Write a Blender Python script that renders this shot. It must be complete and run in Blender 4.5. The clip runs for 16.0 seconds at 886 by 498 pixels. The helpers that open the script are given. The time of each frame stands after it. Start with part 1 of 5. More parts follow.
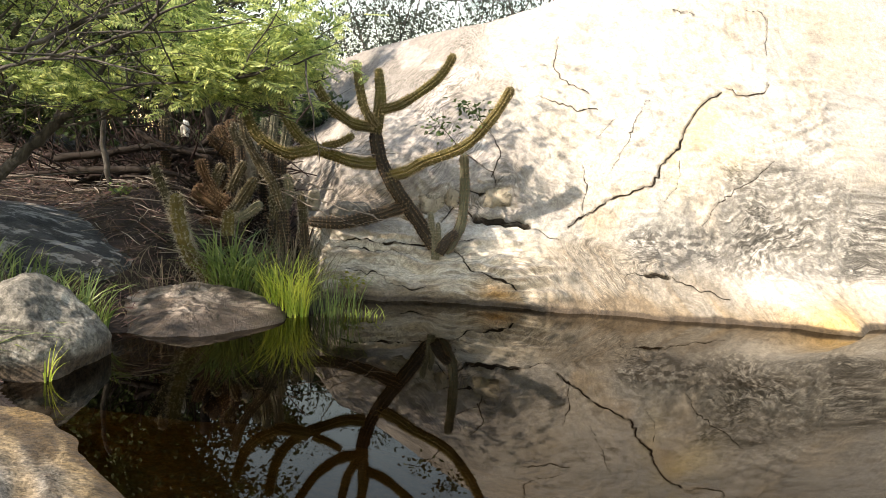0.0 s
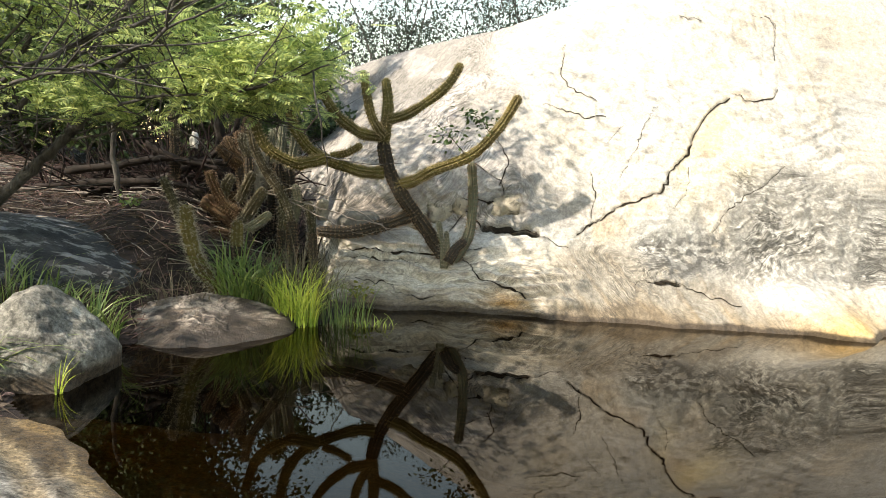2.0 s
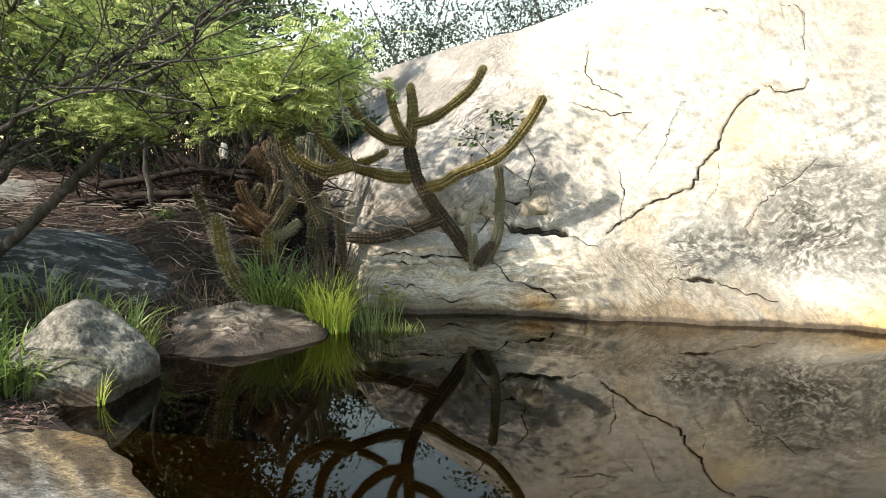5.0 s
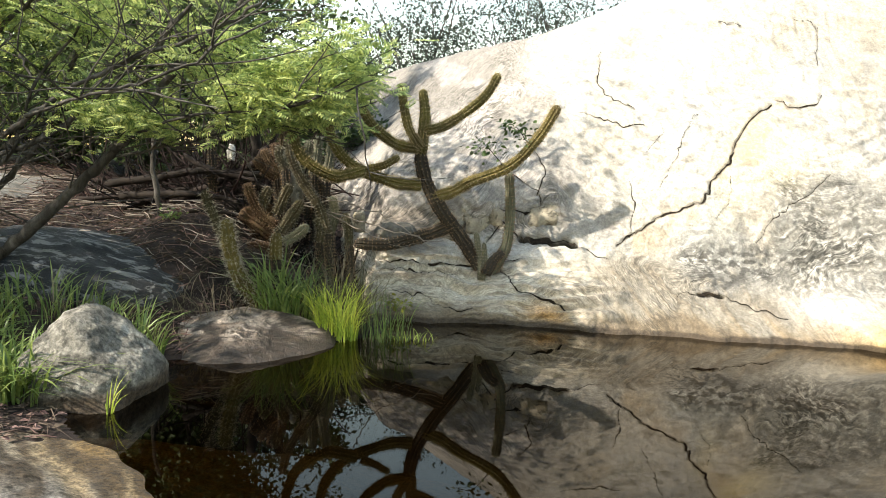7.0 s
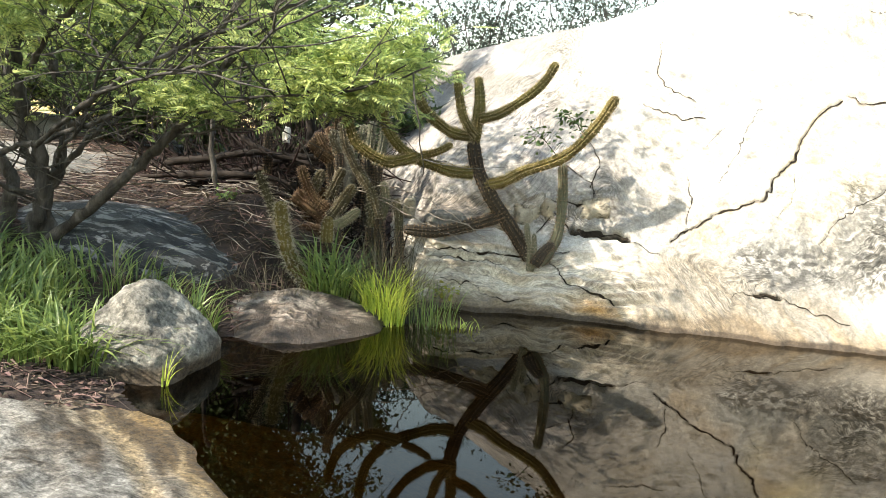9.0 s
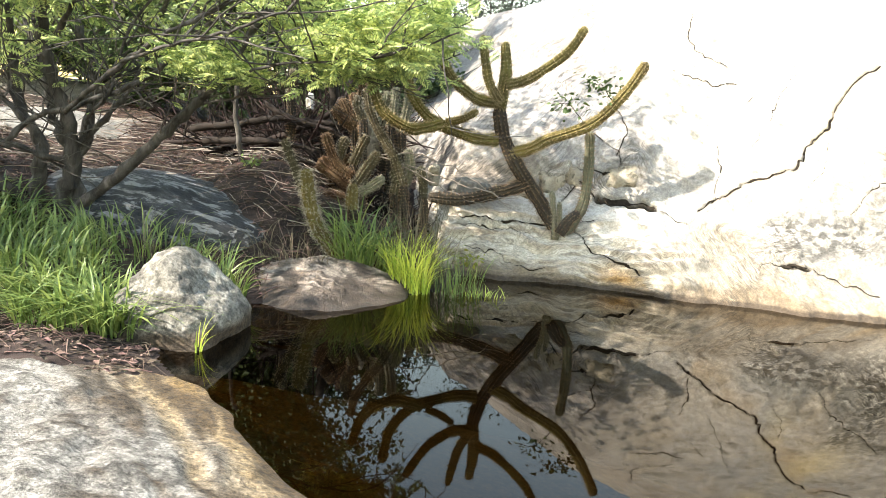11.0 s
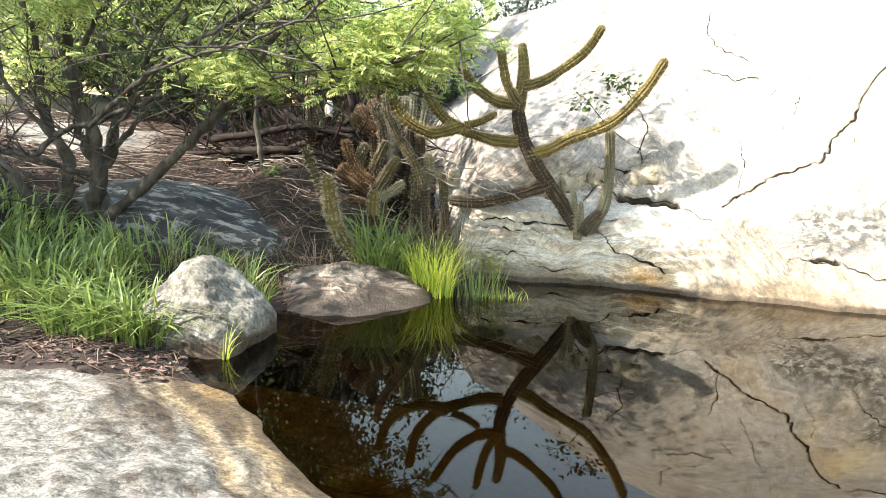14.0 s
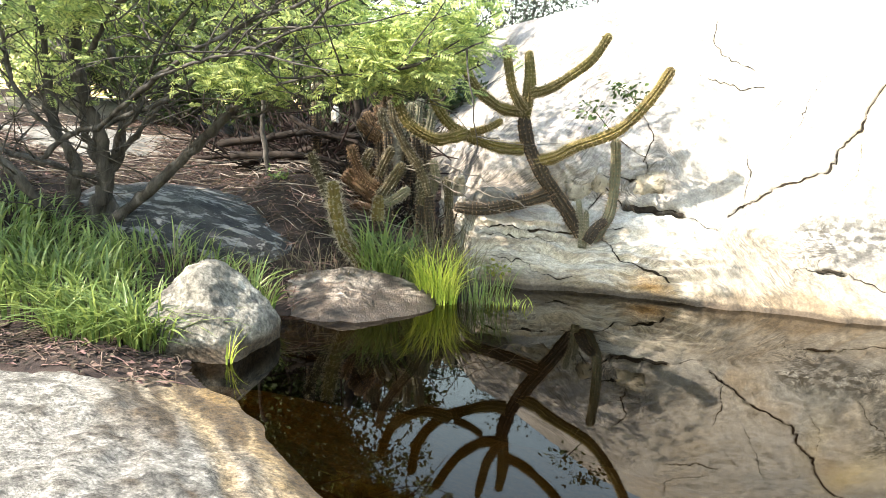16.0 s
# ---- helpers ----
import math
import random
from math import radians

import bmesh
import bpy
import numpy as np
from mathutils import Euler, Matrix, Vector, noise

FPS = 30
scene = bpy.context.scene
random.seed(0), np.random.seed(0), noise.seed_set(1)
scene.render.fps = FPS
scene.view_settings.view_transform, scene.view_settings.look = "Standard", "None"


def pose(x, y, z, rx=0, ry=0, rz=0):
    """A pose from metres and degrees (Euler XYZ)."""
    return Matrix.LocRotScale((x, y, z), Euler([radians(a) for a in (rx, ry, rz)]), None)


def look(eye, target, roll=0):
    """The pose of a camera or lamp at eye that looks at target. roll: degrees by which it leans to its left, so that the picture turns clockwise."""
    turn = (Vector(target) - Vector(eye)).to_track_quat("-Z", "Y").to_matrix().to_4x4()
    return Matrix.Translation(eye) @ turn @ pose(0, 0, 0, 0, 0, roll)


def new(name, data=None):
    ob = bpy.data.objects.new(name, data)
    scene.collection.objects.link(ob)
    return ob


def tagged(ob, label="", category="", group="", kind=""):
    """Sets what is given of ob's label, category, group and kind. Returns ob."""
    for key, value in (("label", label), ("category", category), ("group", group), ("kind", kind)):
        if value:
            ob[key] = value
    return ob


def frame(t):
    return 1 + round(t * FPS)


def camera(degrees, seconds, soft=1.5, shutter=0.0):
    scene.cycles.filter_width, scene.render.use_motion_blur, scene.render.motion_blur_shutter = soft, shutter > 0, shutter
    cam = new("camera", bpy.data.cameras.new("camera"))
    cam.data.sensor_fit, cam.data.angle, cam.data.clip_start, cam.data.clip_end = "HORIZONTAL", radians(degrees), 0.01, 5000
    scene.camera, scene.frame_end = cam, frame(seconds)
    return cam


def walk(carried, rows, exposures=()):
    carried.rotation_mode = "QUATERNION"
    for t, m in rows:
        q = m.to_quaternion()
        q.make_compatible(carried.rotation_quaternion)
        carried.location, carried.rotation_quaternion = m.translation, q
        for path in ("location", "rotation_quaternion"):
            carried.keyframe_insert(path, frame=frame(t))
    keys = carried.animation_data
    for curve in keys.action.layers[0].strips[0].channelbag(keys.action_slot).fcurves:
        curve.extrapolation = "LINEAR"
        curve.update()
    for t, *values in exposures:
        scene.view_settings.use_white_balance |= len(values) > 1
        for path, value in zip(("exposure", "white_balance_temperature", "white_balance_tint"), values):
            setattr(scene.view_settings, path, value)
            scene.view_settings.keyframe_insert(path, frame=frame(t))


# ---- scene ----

# ---- camera ----
cam = camera(67.25, 16.0, soft=0.65)
walk(cam, [
    (0.0, pose(0.000, 0.000, 1.148, 83.66, -3.18, -0.81)),
    (0.5, pose(-0.001, 0.000, 1.149, 84.37, -3.02, -0.52)),
    (1.0, pose(-0.001, 0.004, 1.150, 84.85, -3.31, -0.13)),
    (1.5, pose(-0.002, 0.006, 1.152, 84.47, -3.49, 0.12)),
    (2.0, pose(-0.001, 0.008, 1.155, 84.31, -2.65, -0.13)),
    (2.5, pose(-0.002, 0.009, 1.160, 84.76, -2.89, -0.13)),
    (3.0, pose(-0.002, 0.010, 1.166, 84.55, -3.06, 0.01)),
    (3.5, pose(-0.002, 0.008, 1.174, 84.24, -2.90, -0.00)),
    (4.0, pose(-0.006, 0.004, 1.172, 85.19, -3.19, -0.33)),
    (4.5, pose(-0.010, 0.004, 1.171, 83.19, -3.43, -0.83)),
    (5.0, pose(-0.012, 0.005, 1.171, 84.35, -0.78, 2.07)),
    (7.5, pose(-0.148, 0.067, 1.231, 84.48, -2.64, 2.13)),
    (8.0, pose(-0.150, 0.073, 1.231, 83.57, -2.45, 3.39)),
    (8.5, pose(-0.155, 0.078, 1.232, 84.04, -2.12, 5.42)),
    (9.0, pose(-0.158, 0.072, 1.233, 83.16, -4.03, 6.09)),
    (11.5, pose(-0.237, 0.075, 1.249, 79.98, -3.68, 8.01)),
    (12.0, pose(-0.238, 0.076, 1.248, 80.14, -2.75, 8.56)),
    (12.5, pose(-0.238, 0.077, 1.246, 80.34, -2.75, 8.95)),
    (13.0, pose(-0.239, 0.077, 1.243, 79.74, -2.53, 8.94)),
    (13.5, pose(-0.239, 0.077, 1.239, 80.89, -2.97, 8.86)),
    (14.0, pose(-0.239, 0.075, 1.233, 80.43, -2.46, 9.10)),
    (14.5, pose(-0.239, 0.071, 1.226, 79.98, -2.21, 8.54)),
    (15.0, pose(-0.241, 0.077, 1.230, 81.44, -2.68, 9.40)),
    (15.5, pose(-0.243, 0.079, 1.233, 81.21, -2.82, 9.14)),
    (16.0, pose(-0.244, 0.080, 1.234, 80.96, -3.00, 9.54)),
], exposures=[(0.0, 1.20, 7600, 18), (1.5, 1.18, 7300, 13), (4.5, 1.15, 7100, 11), (8.5, 1.45, 7050, 11), (11.3, 2.10, 7000, 13), (16.0, 2.14, 7000, 13)])

# ---- world and sun ----
SUN_TO = Vector((-0.606, -0.426, 0.672)).normalized()
world = bpy.data.worlds.new("sky")
scene.world = world
world.use_nodes = True
wn = world.node_tree.nodes
sky = wn.new("ShaderNodeTexSky")
sky.sky_type, sky.sun_disc = "NISHITA", False
sky.sun_elevation, sky.sun_rotation = math.asin(SUN_TO.z), math.atan2(SUN_TO.x, SUN_TO.y)
sky.air_density, sky.dust_density, sky.ozone_density = 2.0, 0.8, 1.2
wn["Background"].inputs["Strength"].default_value = 0.15
world.node_tree.links.new(sky.outputs["Color"], wn["Background"].inputs["Color"])
sun = new("sun", bpy.data.lights.new("sun", "SUN"))
sun.data.energy, sun.data.angle, sun.data.color = 5.0, radians(0.53), (1.0, 0.95, 0.86)
sun.matrix_world = look(SUN_TO * 40, (0, 0, 0))


# ---- materials ----
def node(tree, kind, **inputs):
    n = tree.nodes.new(kind)
    for key, value in inputs.items():
        n.inputs[key.replace("_", " ")].default_value = value
    return n


def surface(name, colours, scale=4.0, rough=0.8, bump=0.3, fine=40.0, stretch=(1, 1, 1), vary=0.0, attribute="", veins=None, flow="", island=False, specular=0.3, through_light=0.0, grainy=0.28):
    """A material of mottled colour: coarse noise picks among the colours, fine noise breaks them up and gives relief."""
    m = bpy.data.materials.new(name)
    m.use_nodes = True
    t, link = m.node_tree, m.node_tree.links.new
    b = t.nodes["Principled BSDF"]
    b.inputs["Roughness"].default_value = rough
    b.inputs["Specular IOR Level"].default_value = specular
    where = t.nodes.new("ShaderNodeTexCoord")
    turn = t.nodes.new("ShaderNodeMapping")
    turn.inputs["Scale"].default_value = stretch
    link(where.outputs["Object"], turn.inputs["Vector"])
    coarse = node(t, "ShaderNodeTexNoise", Scale=scale, Detail=6.0, Roughness=0.6, Distortion=0.4)
    small = node(t, "ShaderNodeTexNoise", Scale=fine, Detail=5.0, Roughness=0.7)
    for n in (coarse, small):
        link(turn.outputs["Vector"], n.inputs["Vector"])
    if attribute:
        source = t.nodes.new("ShaderNodeAttribute")
        source.attribute_name = attribute
        colour = source.outputs["Color"]
    else:
        ramp = t.nodes.new("ShaderNodeValToRGB")
        while len(ramp.color_ramp.elements) < len(colours):
            ramp.color_ramp.elements.new(0.5)
        for k, (e, c) in enumerate(zip(ramp.color_ramp.elements, colours)):
            e.position, e.color = 0.3 + 0.4 * k / max(1, len(colours) - 1), (*c, 1)
        link(coarse.outputs["Fac"], ramp.inputs["Fac"])
        colour = ramp.outputs["Color"]
    level = node(t, "ShaderNodeMapRange", To_Min=1 - grainy, To_Max=1 + grainy)
    level.inputs["From Min"].default_value, level.inputs["From Max"].default_value = 0.3, 0.7
    link(small.outputs["Fac"], level.inputs["Value"])
    mul = t.nodes.new("ShaderNodeMix")
    mul.data_type, mul.blend_type = "RGBA", "MULTIPLY"
    mul.inputs["Factor"].default_value = 1.0
    link(colour, mul.inputs["A"])
    link(level.outputs["Result"], mul.inputs["B"])
    colour = mul.outputs["Result"]
    if attribute:
        mottle = node(t, "ShaderNodeTexNoise", Scale=fine * 0.32, Detail=8.0, Roughness=0.78)
        link(where.outputs["Object"], mottle.inputs["Vector"])
        spread = node(t, "ShaderNodeMapRange", To_Min=1 - 1.1 * grainy, To_Max=1 + 0.7 * grainy)
        spread.inputs["From Min"].default_value, spread.inputs["From Max"].default_value = 0.38, 0.60
        link(mottle.outputs["Fac"], spread.inputs["Value"])
        patchy = t.nodes.new("ShaderNodeMix")
        patchy.data_type, patchy.blend_type = "RGBA", "MULTIPLY"
        patchy.inputs["Factor"].default_value = 1.0
        link(colour, patchy.inputs["A"])
        link(spread.outputs["Result"], patchy.inputs["B"])
        colour = patchy.outputs["Result"]
    if veins:
        # thin wavy mineral lines that follow the folding of the stone
        warp = node(t, "ShaderNodeTexNoise", Scale=veins[0], Detail=3.0)
        link(where.outputs["Object"], warp.inputs["Vector"])
        push = t.nodes.new("ShaderNodeMix")
        push.data_type, push.blend_type = "RGBA", "ADD"
        push.inputs["Factor"].default_value = veins[1]
        link(where.outputs["Object"], push.inputs["A"])
        link(warp.outputs["Color"], push.inputs["B"])
        squeeze = t.nodes.new("ShaderNodeMapping")
        squeeze.inputs["Scale"].default_value, squeeze.inputs["Rotation"].default_value = veins[2], veins[3]
        if flow:
            stream = t.nodes.new("ShaderNodeAttribute")
            stream.attribute_name = flow
            link(stream.outputs["Vector"], squeeze.inputs["Vector"])
        else:
            link(push.outputs["Result"], squeeze.inputs["Vector"])
        lines = node(t, "ShaderNodeTexNoise", Scale=1.0, Detail=7.0, Roughness=0.68)
        link(squeeze.outputs["Vector"], lines.inputs["Vector"])
        sharp = node(t, "ShaderNodeMapRange", To_Min=0.0, To_Max=1.0)
        sharp.inputs["From Min"].default_value, sharp.inputs["From Max"].default_value = veins[4]
        link(lines.outputs["Fac"], sharp.inputs["Value"])
        if flow:
            # hair-fine pale and dark streaks between the broad lines
            thin = t.nodes.new("ShaderNodeMapping")
            thin.inputs["Scale"].default_value = (150.0, 26.0, 26.0)
            link(stream.outputs["Vector"], thin.inputs["Vector"])
            hair = node(t, "ShaderNodeTexNoise", Scale=1.0, Detail=5.0, Roughness=0.72, Distortion=0.6)
            link(thin.outputs["Vector"], hair.inputs["Vector"])
            streak = node(t, "ShaderNodeMapRange", To_Min=0.38, To_Max=1.6)
            streak.inputs["From Min"].default_value, streak.inputs["From Max"].default_value = 0.39, 0.60
            link(hair.outputs["Fac"], streak.inputs["Value"])
            ground_in = t.nodes.new("ShaderNodeMix")
            ground_in.data_type, ground_in.blend_type = "RGBA", "MULTIPLY"
            link(source.outputs["Alpha"], ground_in.inputs["Factor"])
            link(colour, ground_in.inputs["A"])
            link(streak.outputs["Result"], ground_in.inputs["B"])
            colour = ground_in.outputs["Result"]
        power = t.nodes.new("ShaderNodeMath")
        power.operation = "MULTIPLY"
        link(sharp.outputs["Result"], power.inputs[0])
        if attribute:
            link(source.outputs["Alpha"], power.inputs[1])
        else:
            power.inputs[1].default_value = 0.8
        stain = t.nodes.new("ShaderNodeMix")
        stain.data_type = "RGBA"
        stain.inputs["B"].default_value = (*veins[5], 1)
        link(power.outputs["Value"], stain.inputs["Factor"])
        link(colour, stain.inputs["A"])
        colour = stain.outputs["Result"]
    if vary:
        rnd = t.nodes.new("ShaderNodeNewGeometry" if island else "ShaderNodeObjectInfo")
        hue = t.nodes.new("ShaderNodeHueSaturation")
        shift = node(t, "ShaderNodeMapRange", To_Min=1 - vary, To_Max=1 + vary)
        turnhue = node(t, "ShaderNodeMapRange", To_Min=0.5 + 0.08 * vary, To_Max=0.5 - 0.05 * vary)
        out = rnd.outputs["Random Per Island"] if island else rnd.outputs["Random"]
        link(out, shift.inputs["Value"])
        link(out, turnhue.inputs["Value"])
        link(shift.outputs["Result"], hue.inputs["Value"])
        link(turnhue.outputs["Result"], hue.inputs["Hue"])
        link(colour, hue.inputs["Color"])
        colour = hue.outputs["Color"]
    link(colour, b.inputs["Base Color"])
    if bump:
        relief = node(t, "ShaderNodeBump", Strength=bump, Distance=0.02)
        link(small.outputs["Fac"], relief.inputs["Height"])
        link(relief.outputs["Normal"], b.inputs["Normal"])
    if through_light:
        leaf = t.nodes.new("ShaderNodeBsdfTranslucent")
        mixer = node(t, "ShaderNodeMixShader", Fac=through_light)
        link(colour, leaf.inputs["Color"])
        link(b.outputs["BSDF"], mixer.inputs[1])
        link(leaf.outputs["BSDF"], mixer.inputs[2])
        link(mixer.outputs["Shader"], t.nodes["Material Output"].inputs["Surface"])
    return m


def water_material():
    m = bpy.data.materials.new("pond_water")
    m.use_nodes = True
    t, link = m.node_tree, m.node_tree.links.new
    t.nodes.remove(t.nodes["Principled BSDF"])
    mirror = node(t, "ShaderNodeBsdfGlossy", Roughness=0.0, Color=(1.0, 0.965, 0.89, 1))
    deep = node(t, "ShaderNodeBsdfTransparent", Color=(0.24, 0.175, 0.07, 1))
    edge = node(t, "ShaderNodeFresnel", IOR=1.333)
    mixer = t.nodes.new("ShaderNodeMixShader")
    ripple = node(t, "ShaderNodeTexNoise", Scale=3.0, Detail=2.0)
    relief = node(t, "ShaderNodeBump", Strength=0.015, Distance=0.02)
    link(ripple.outputs["Fac"], relief.inputs["Height"])
    link(relief.outputs["Normal"], mirror.inputs["Normal"])
    link(edge.outputs["Fac"], mixer.inputs["Fac"])
    link(deep.outputs["BSDF"], mixer.inputs[1])
    link(mirror.outputs["BSDF"], mixer.inputs[2])
    link(mixer.outputs["Shader"], t.nodes["Material Output"].inputs["Surface"])
    return m


WATER = water_material()
GNEISS = surface("banded_gneiss", [(1, 1, 1)], rough=0.85, bump=0.7, fine=55, grainy=0.24, attribute="tone", flow="flow", veins=(1.3, 0.5, (62.0, 17.0, 17.0), (0.0, 0.0, 0.0), (0.51, 0.56), (0.05, 0.046, 0.039)))
GRANITE = surface("pale_granite", [(0.30, 0.27, 0.22), (0.50, 0.47, 0.41), (0.60, 0.57, 0.51)], scale=3.5, rough=0.85, bump=1.0, fine=75, grainy=0.6, attribute="tone", veins=(2.5, 0.3, (22.0, 55.0, 22.0), (0.0, 0.0, 0.7), (0.51, 0.56), (0.06, 0.055, 0.05)))
GREY_STONE = surface("grey_lichen_stone", [(0.06, 0.055, 0.046), (0.132, 0.123, 0.105), (0.105, 0.097, 0.082), (0.252, 0.24, 0.213)], scale=6, rough=0.9, bump=1.0, fine=34, veins=(5.0, 0.3, (14.0, 14.0, 14.0), (0.0, 0.3, 0.7), (0.55, 0.68), (0.08, 0.08, 0.07)))
LICHEN_STONE = surface("lichen_stone", [(1, 1, 1)], rough=0.9, bump=1.0, fine=60, grainy=0.5, attribute="tone", veins=(5.0, 0.3, (16.0, 16.0, 16.0), (0.0, 0.3, 0.7), (0.56, 0.66), (0.04, 0.04, 0.034)))
STREAKED_STONE = surface("streaked_brown_stone", [(1, 1, 1)], rough=0.5, specular=0.5, bump=1.0, fine=55, grainy=0.5, attribute="tone")
SLATE = surface("blue_grey_slab", [(0.009, 0.01, 0.012), (0.025, 0.026, 0.028), (0.054, 0.054, 0.055)], scale=2.6, rough=0.75, bump=1.0, fine=20, stretch=(0.8, 2.5, 3.0), veins=(2.0, 0.3, (2.5, 14.0, 18.0), (0.2, 0.0, 0.2), (0.52, 0.60), (0.24, 0.24, 0.24)))
PALE_ROCK = surface("pale_weathered_rock", [(0.078, 0.075, 0.069), (0.18, 0.174, 0.159), (0.264, 0.255, 0.234)], scale=3, rough=0.9, bump=1.0, fine=22, stretch=(1.0, 2.5, 3.0), veins=(3.0, 0.3, (6.0, 16.0, 16.0), (0.1, 0.0, 0.3), (0.50, 0.60), (0.09, 0.085, 0.075)))
WHITE_STONE = surface("white_stone", [(0.45, 0.42, 0.38), (0.66, 0.63, 0.58)], scale=9, rough=0.9, bump=0.4)
BUFF_STONE = surface("buff_stone", [(0.182, 0.154, 0.112), (0.35, 0.315, 0.245)], scale=7, rough=0.9, bump=0.8, fine=30, veins=(4.0, 0.3, (10.0, 10.0, 22.0), (0.0, 0.3, 0.7), (0.53, 0.60), (0.09, 0.08, 0.06)))
# Colour of the strips that stand in for shade inside the cracks.
FISSURE = surface("fissure_shade", [(0.012, 0.010, 0.008), (0.03, 0.025, 0.02)], scale=20, rough=1.0, bump=0.2, specular=0.0)
# Dark red-brown twigs; shade under the tree is put into this near-black colour.
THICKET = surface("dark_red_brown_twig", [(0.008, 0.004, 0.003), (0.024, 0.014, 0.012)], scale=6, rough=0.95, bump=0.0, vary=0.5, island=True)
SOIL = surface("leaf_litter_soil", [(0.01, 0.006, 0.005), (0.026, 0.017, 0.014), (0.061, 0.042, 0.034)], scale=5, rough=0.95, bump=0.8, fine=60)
LITTER = surface("dry_litter", [(0.044, 0.026, 0.02), (0.135, 0.096, 0.077)], scale=6, rough=0.9, bump=0.1, vary=0.7, island=True)
# Brown dead wood darkened: shade the sun leaves out is put into the colour.
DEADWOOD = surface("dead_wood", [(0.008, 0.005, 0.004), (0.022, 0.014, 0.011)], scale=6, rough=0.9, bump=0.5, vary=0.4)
PALE_TWIG = surface("bleached_twig", [(0.165, 0.139, 0.116), (0.285, 0.247, 0.214)], scale=8, rough=0.85, bump=0.2)
BARK = surface("grey_bark", [(0.018, 0.016, 0.014), (0.058, 0.053, 0.047), (0.135, 0.126, 0.117)], scale=5, rough=0.9, bump=1.0, fine=30, stretch=(2, 2, 0.6))
CACTUS = surface("cactus_skin", [(0.058, 0.043, 0.013), (0.104, 0.086, 0.026), (0.16, 0.131, 0.039)], scale=4, rough=0.7, bump=0.25, fine=30, vary=0.15)
OLD_CACTUS = surface("old_cactus_skin", [(0.027, 0.023, 0.014), (0.069, 0.058, 0.035), (0.107, 0.09, 0.055)], scale=5, rough=0.85, bump=0.4, fine=30, vary=0.2)
TRUNK_CACTUS = surface("dark_trunk_skin", [(0.025, 0.02, 0.015), (0.055, 0.045, 0.033)], scale=5, rough=0.85, bump=0.4, fine=30)
RUST_CACTUS = surface("rust_cactus_skin", [(0.022, 0.011, 0.005), (0.045, 0.025, 0.011), (0.053, 0.038, 0.018)], scale=5, rough=0.85, bump=0.3, fine=30, vary=0.2)
PALE_CACTUS = surface("pale_cactus_skin", [(0.094, 0.091, 0.061), (0.166, 0.161, 0.111)], scale=5, rough=0.8, bump=0.3, fine=30, vary=0.2)
YELLOW_LEAF = surface("yellow_herb_leaf", [(0.18, 0.198, 0.03), (0.276, 0.252, 0.048)], scale=8, rough=0.5, bump=0.0, vary=0.3, island=True, through_light=0.4)
SPINE = surface("pale_spine", [(0.252, 0.221, 0.167), (0.353, 0.322, 0.252)], scale=8, rough=0.6, bump=0.0)
RUST_SPINE = surface("rusty_spine", [(0.146, 0.091, 0.055), (0.291, 0.2, 0.127)], scale=8, rough=0.7, bump=0.0)
DARK_SPINE = surface("tan_spine", [(0.26, 0.20, 0.11), (0.50, 0.41, 0.25)], scale=8, rough=0.7, bump=0.0)
LEAF = surface("feathery_leaf", [(0.279, 0.371, 0.122), (0.507, 0.557, 0.242)], scale=3.0, rough=0.5, specular=0.3, bump=0.0, vary=0.5, island=True, through_light=0.6)
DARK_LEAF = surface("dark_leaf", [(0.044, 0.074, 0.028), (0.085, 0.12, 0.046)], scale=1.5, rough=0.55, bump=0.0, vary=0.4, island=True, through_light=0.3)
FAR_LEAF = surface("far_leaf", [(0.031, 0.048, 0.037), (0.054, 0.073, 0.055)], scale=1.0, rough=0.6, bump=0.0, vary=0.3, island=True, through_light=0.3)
VINE_LEAF = surface("vine_leaf", [(0.036, 0.06, 0.018), (0.066, 0.102, 0.03)], scale=8, rough=0.45, bump=0.1, vary=0.3, island=True, through_light=0.25)
GRASS = surface("green_grass", [(0.107, 0.165, 0.038), (0.207, 0.263, 0.081)], scale=5, rough=0.4, specular=0.5, bump=0.0, vary=0.35, island=True, through_light=0.4)
YELLOW_GRASS = surface("yellow_green_grass", [(0.374, 0.471, 0.066), (0.637, 0.65, 0.15)], scale=5, rough=0.5, bump=0.0, vary=0.3, island=True, through_light=0.45)
DRY_GRASS = surface("dry_grass", [(0.088, 0.07, 0.044), (0.15, 0.128, 0.084)], scale=5, rough=0.7, bump=0.0, vary=0.4, island=True, through_light=0.2)
# ---- shapes of the ground, as functions ----
def lattice(i, j, k):
    n = (i * 374761393 + j * 668265263 + k * 2147483647) & 0xFFFFFFFF
    n = ((n ^ (n >> 13)) * 1274126177) & 0xFFFFFFFF
    return ((n ^ (n >> 16)) & 0xFFFF) / 32767.5 - 1.0


def grain(x, y, z):
    """Smooth lattice noise between -1 and 1, for whole arrays."""
    x, y, z = np.broadcast_arrays(np.asarray(x, float), np.asarray(y, float), np.asarray(z, float))
    i, j, k = (np.floor(a).astype(np.int64) for a in (x, y, z))
    a, b, c = x - i, y - j, z - k
    a, b, c = a * a * (3 - 2 * a), b * b * (3 - 2 * b), c * c * (3 - 2 * c)
    out = 0
    for p in (0, 1):
        for q in (0, 1):
            for r in (0, 1):
                w = (a if p else 1 - a) * (b if q else 1 - b) * (c if r else 1 - c)
                out = out + w * lattice(i + p, j + q, k + r)
    return out


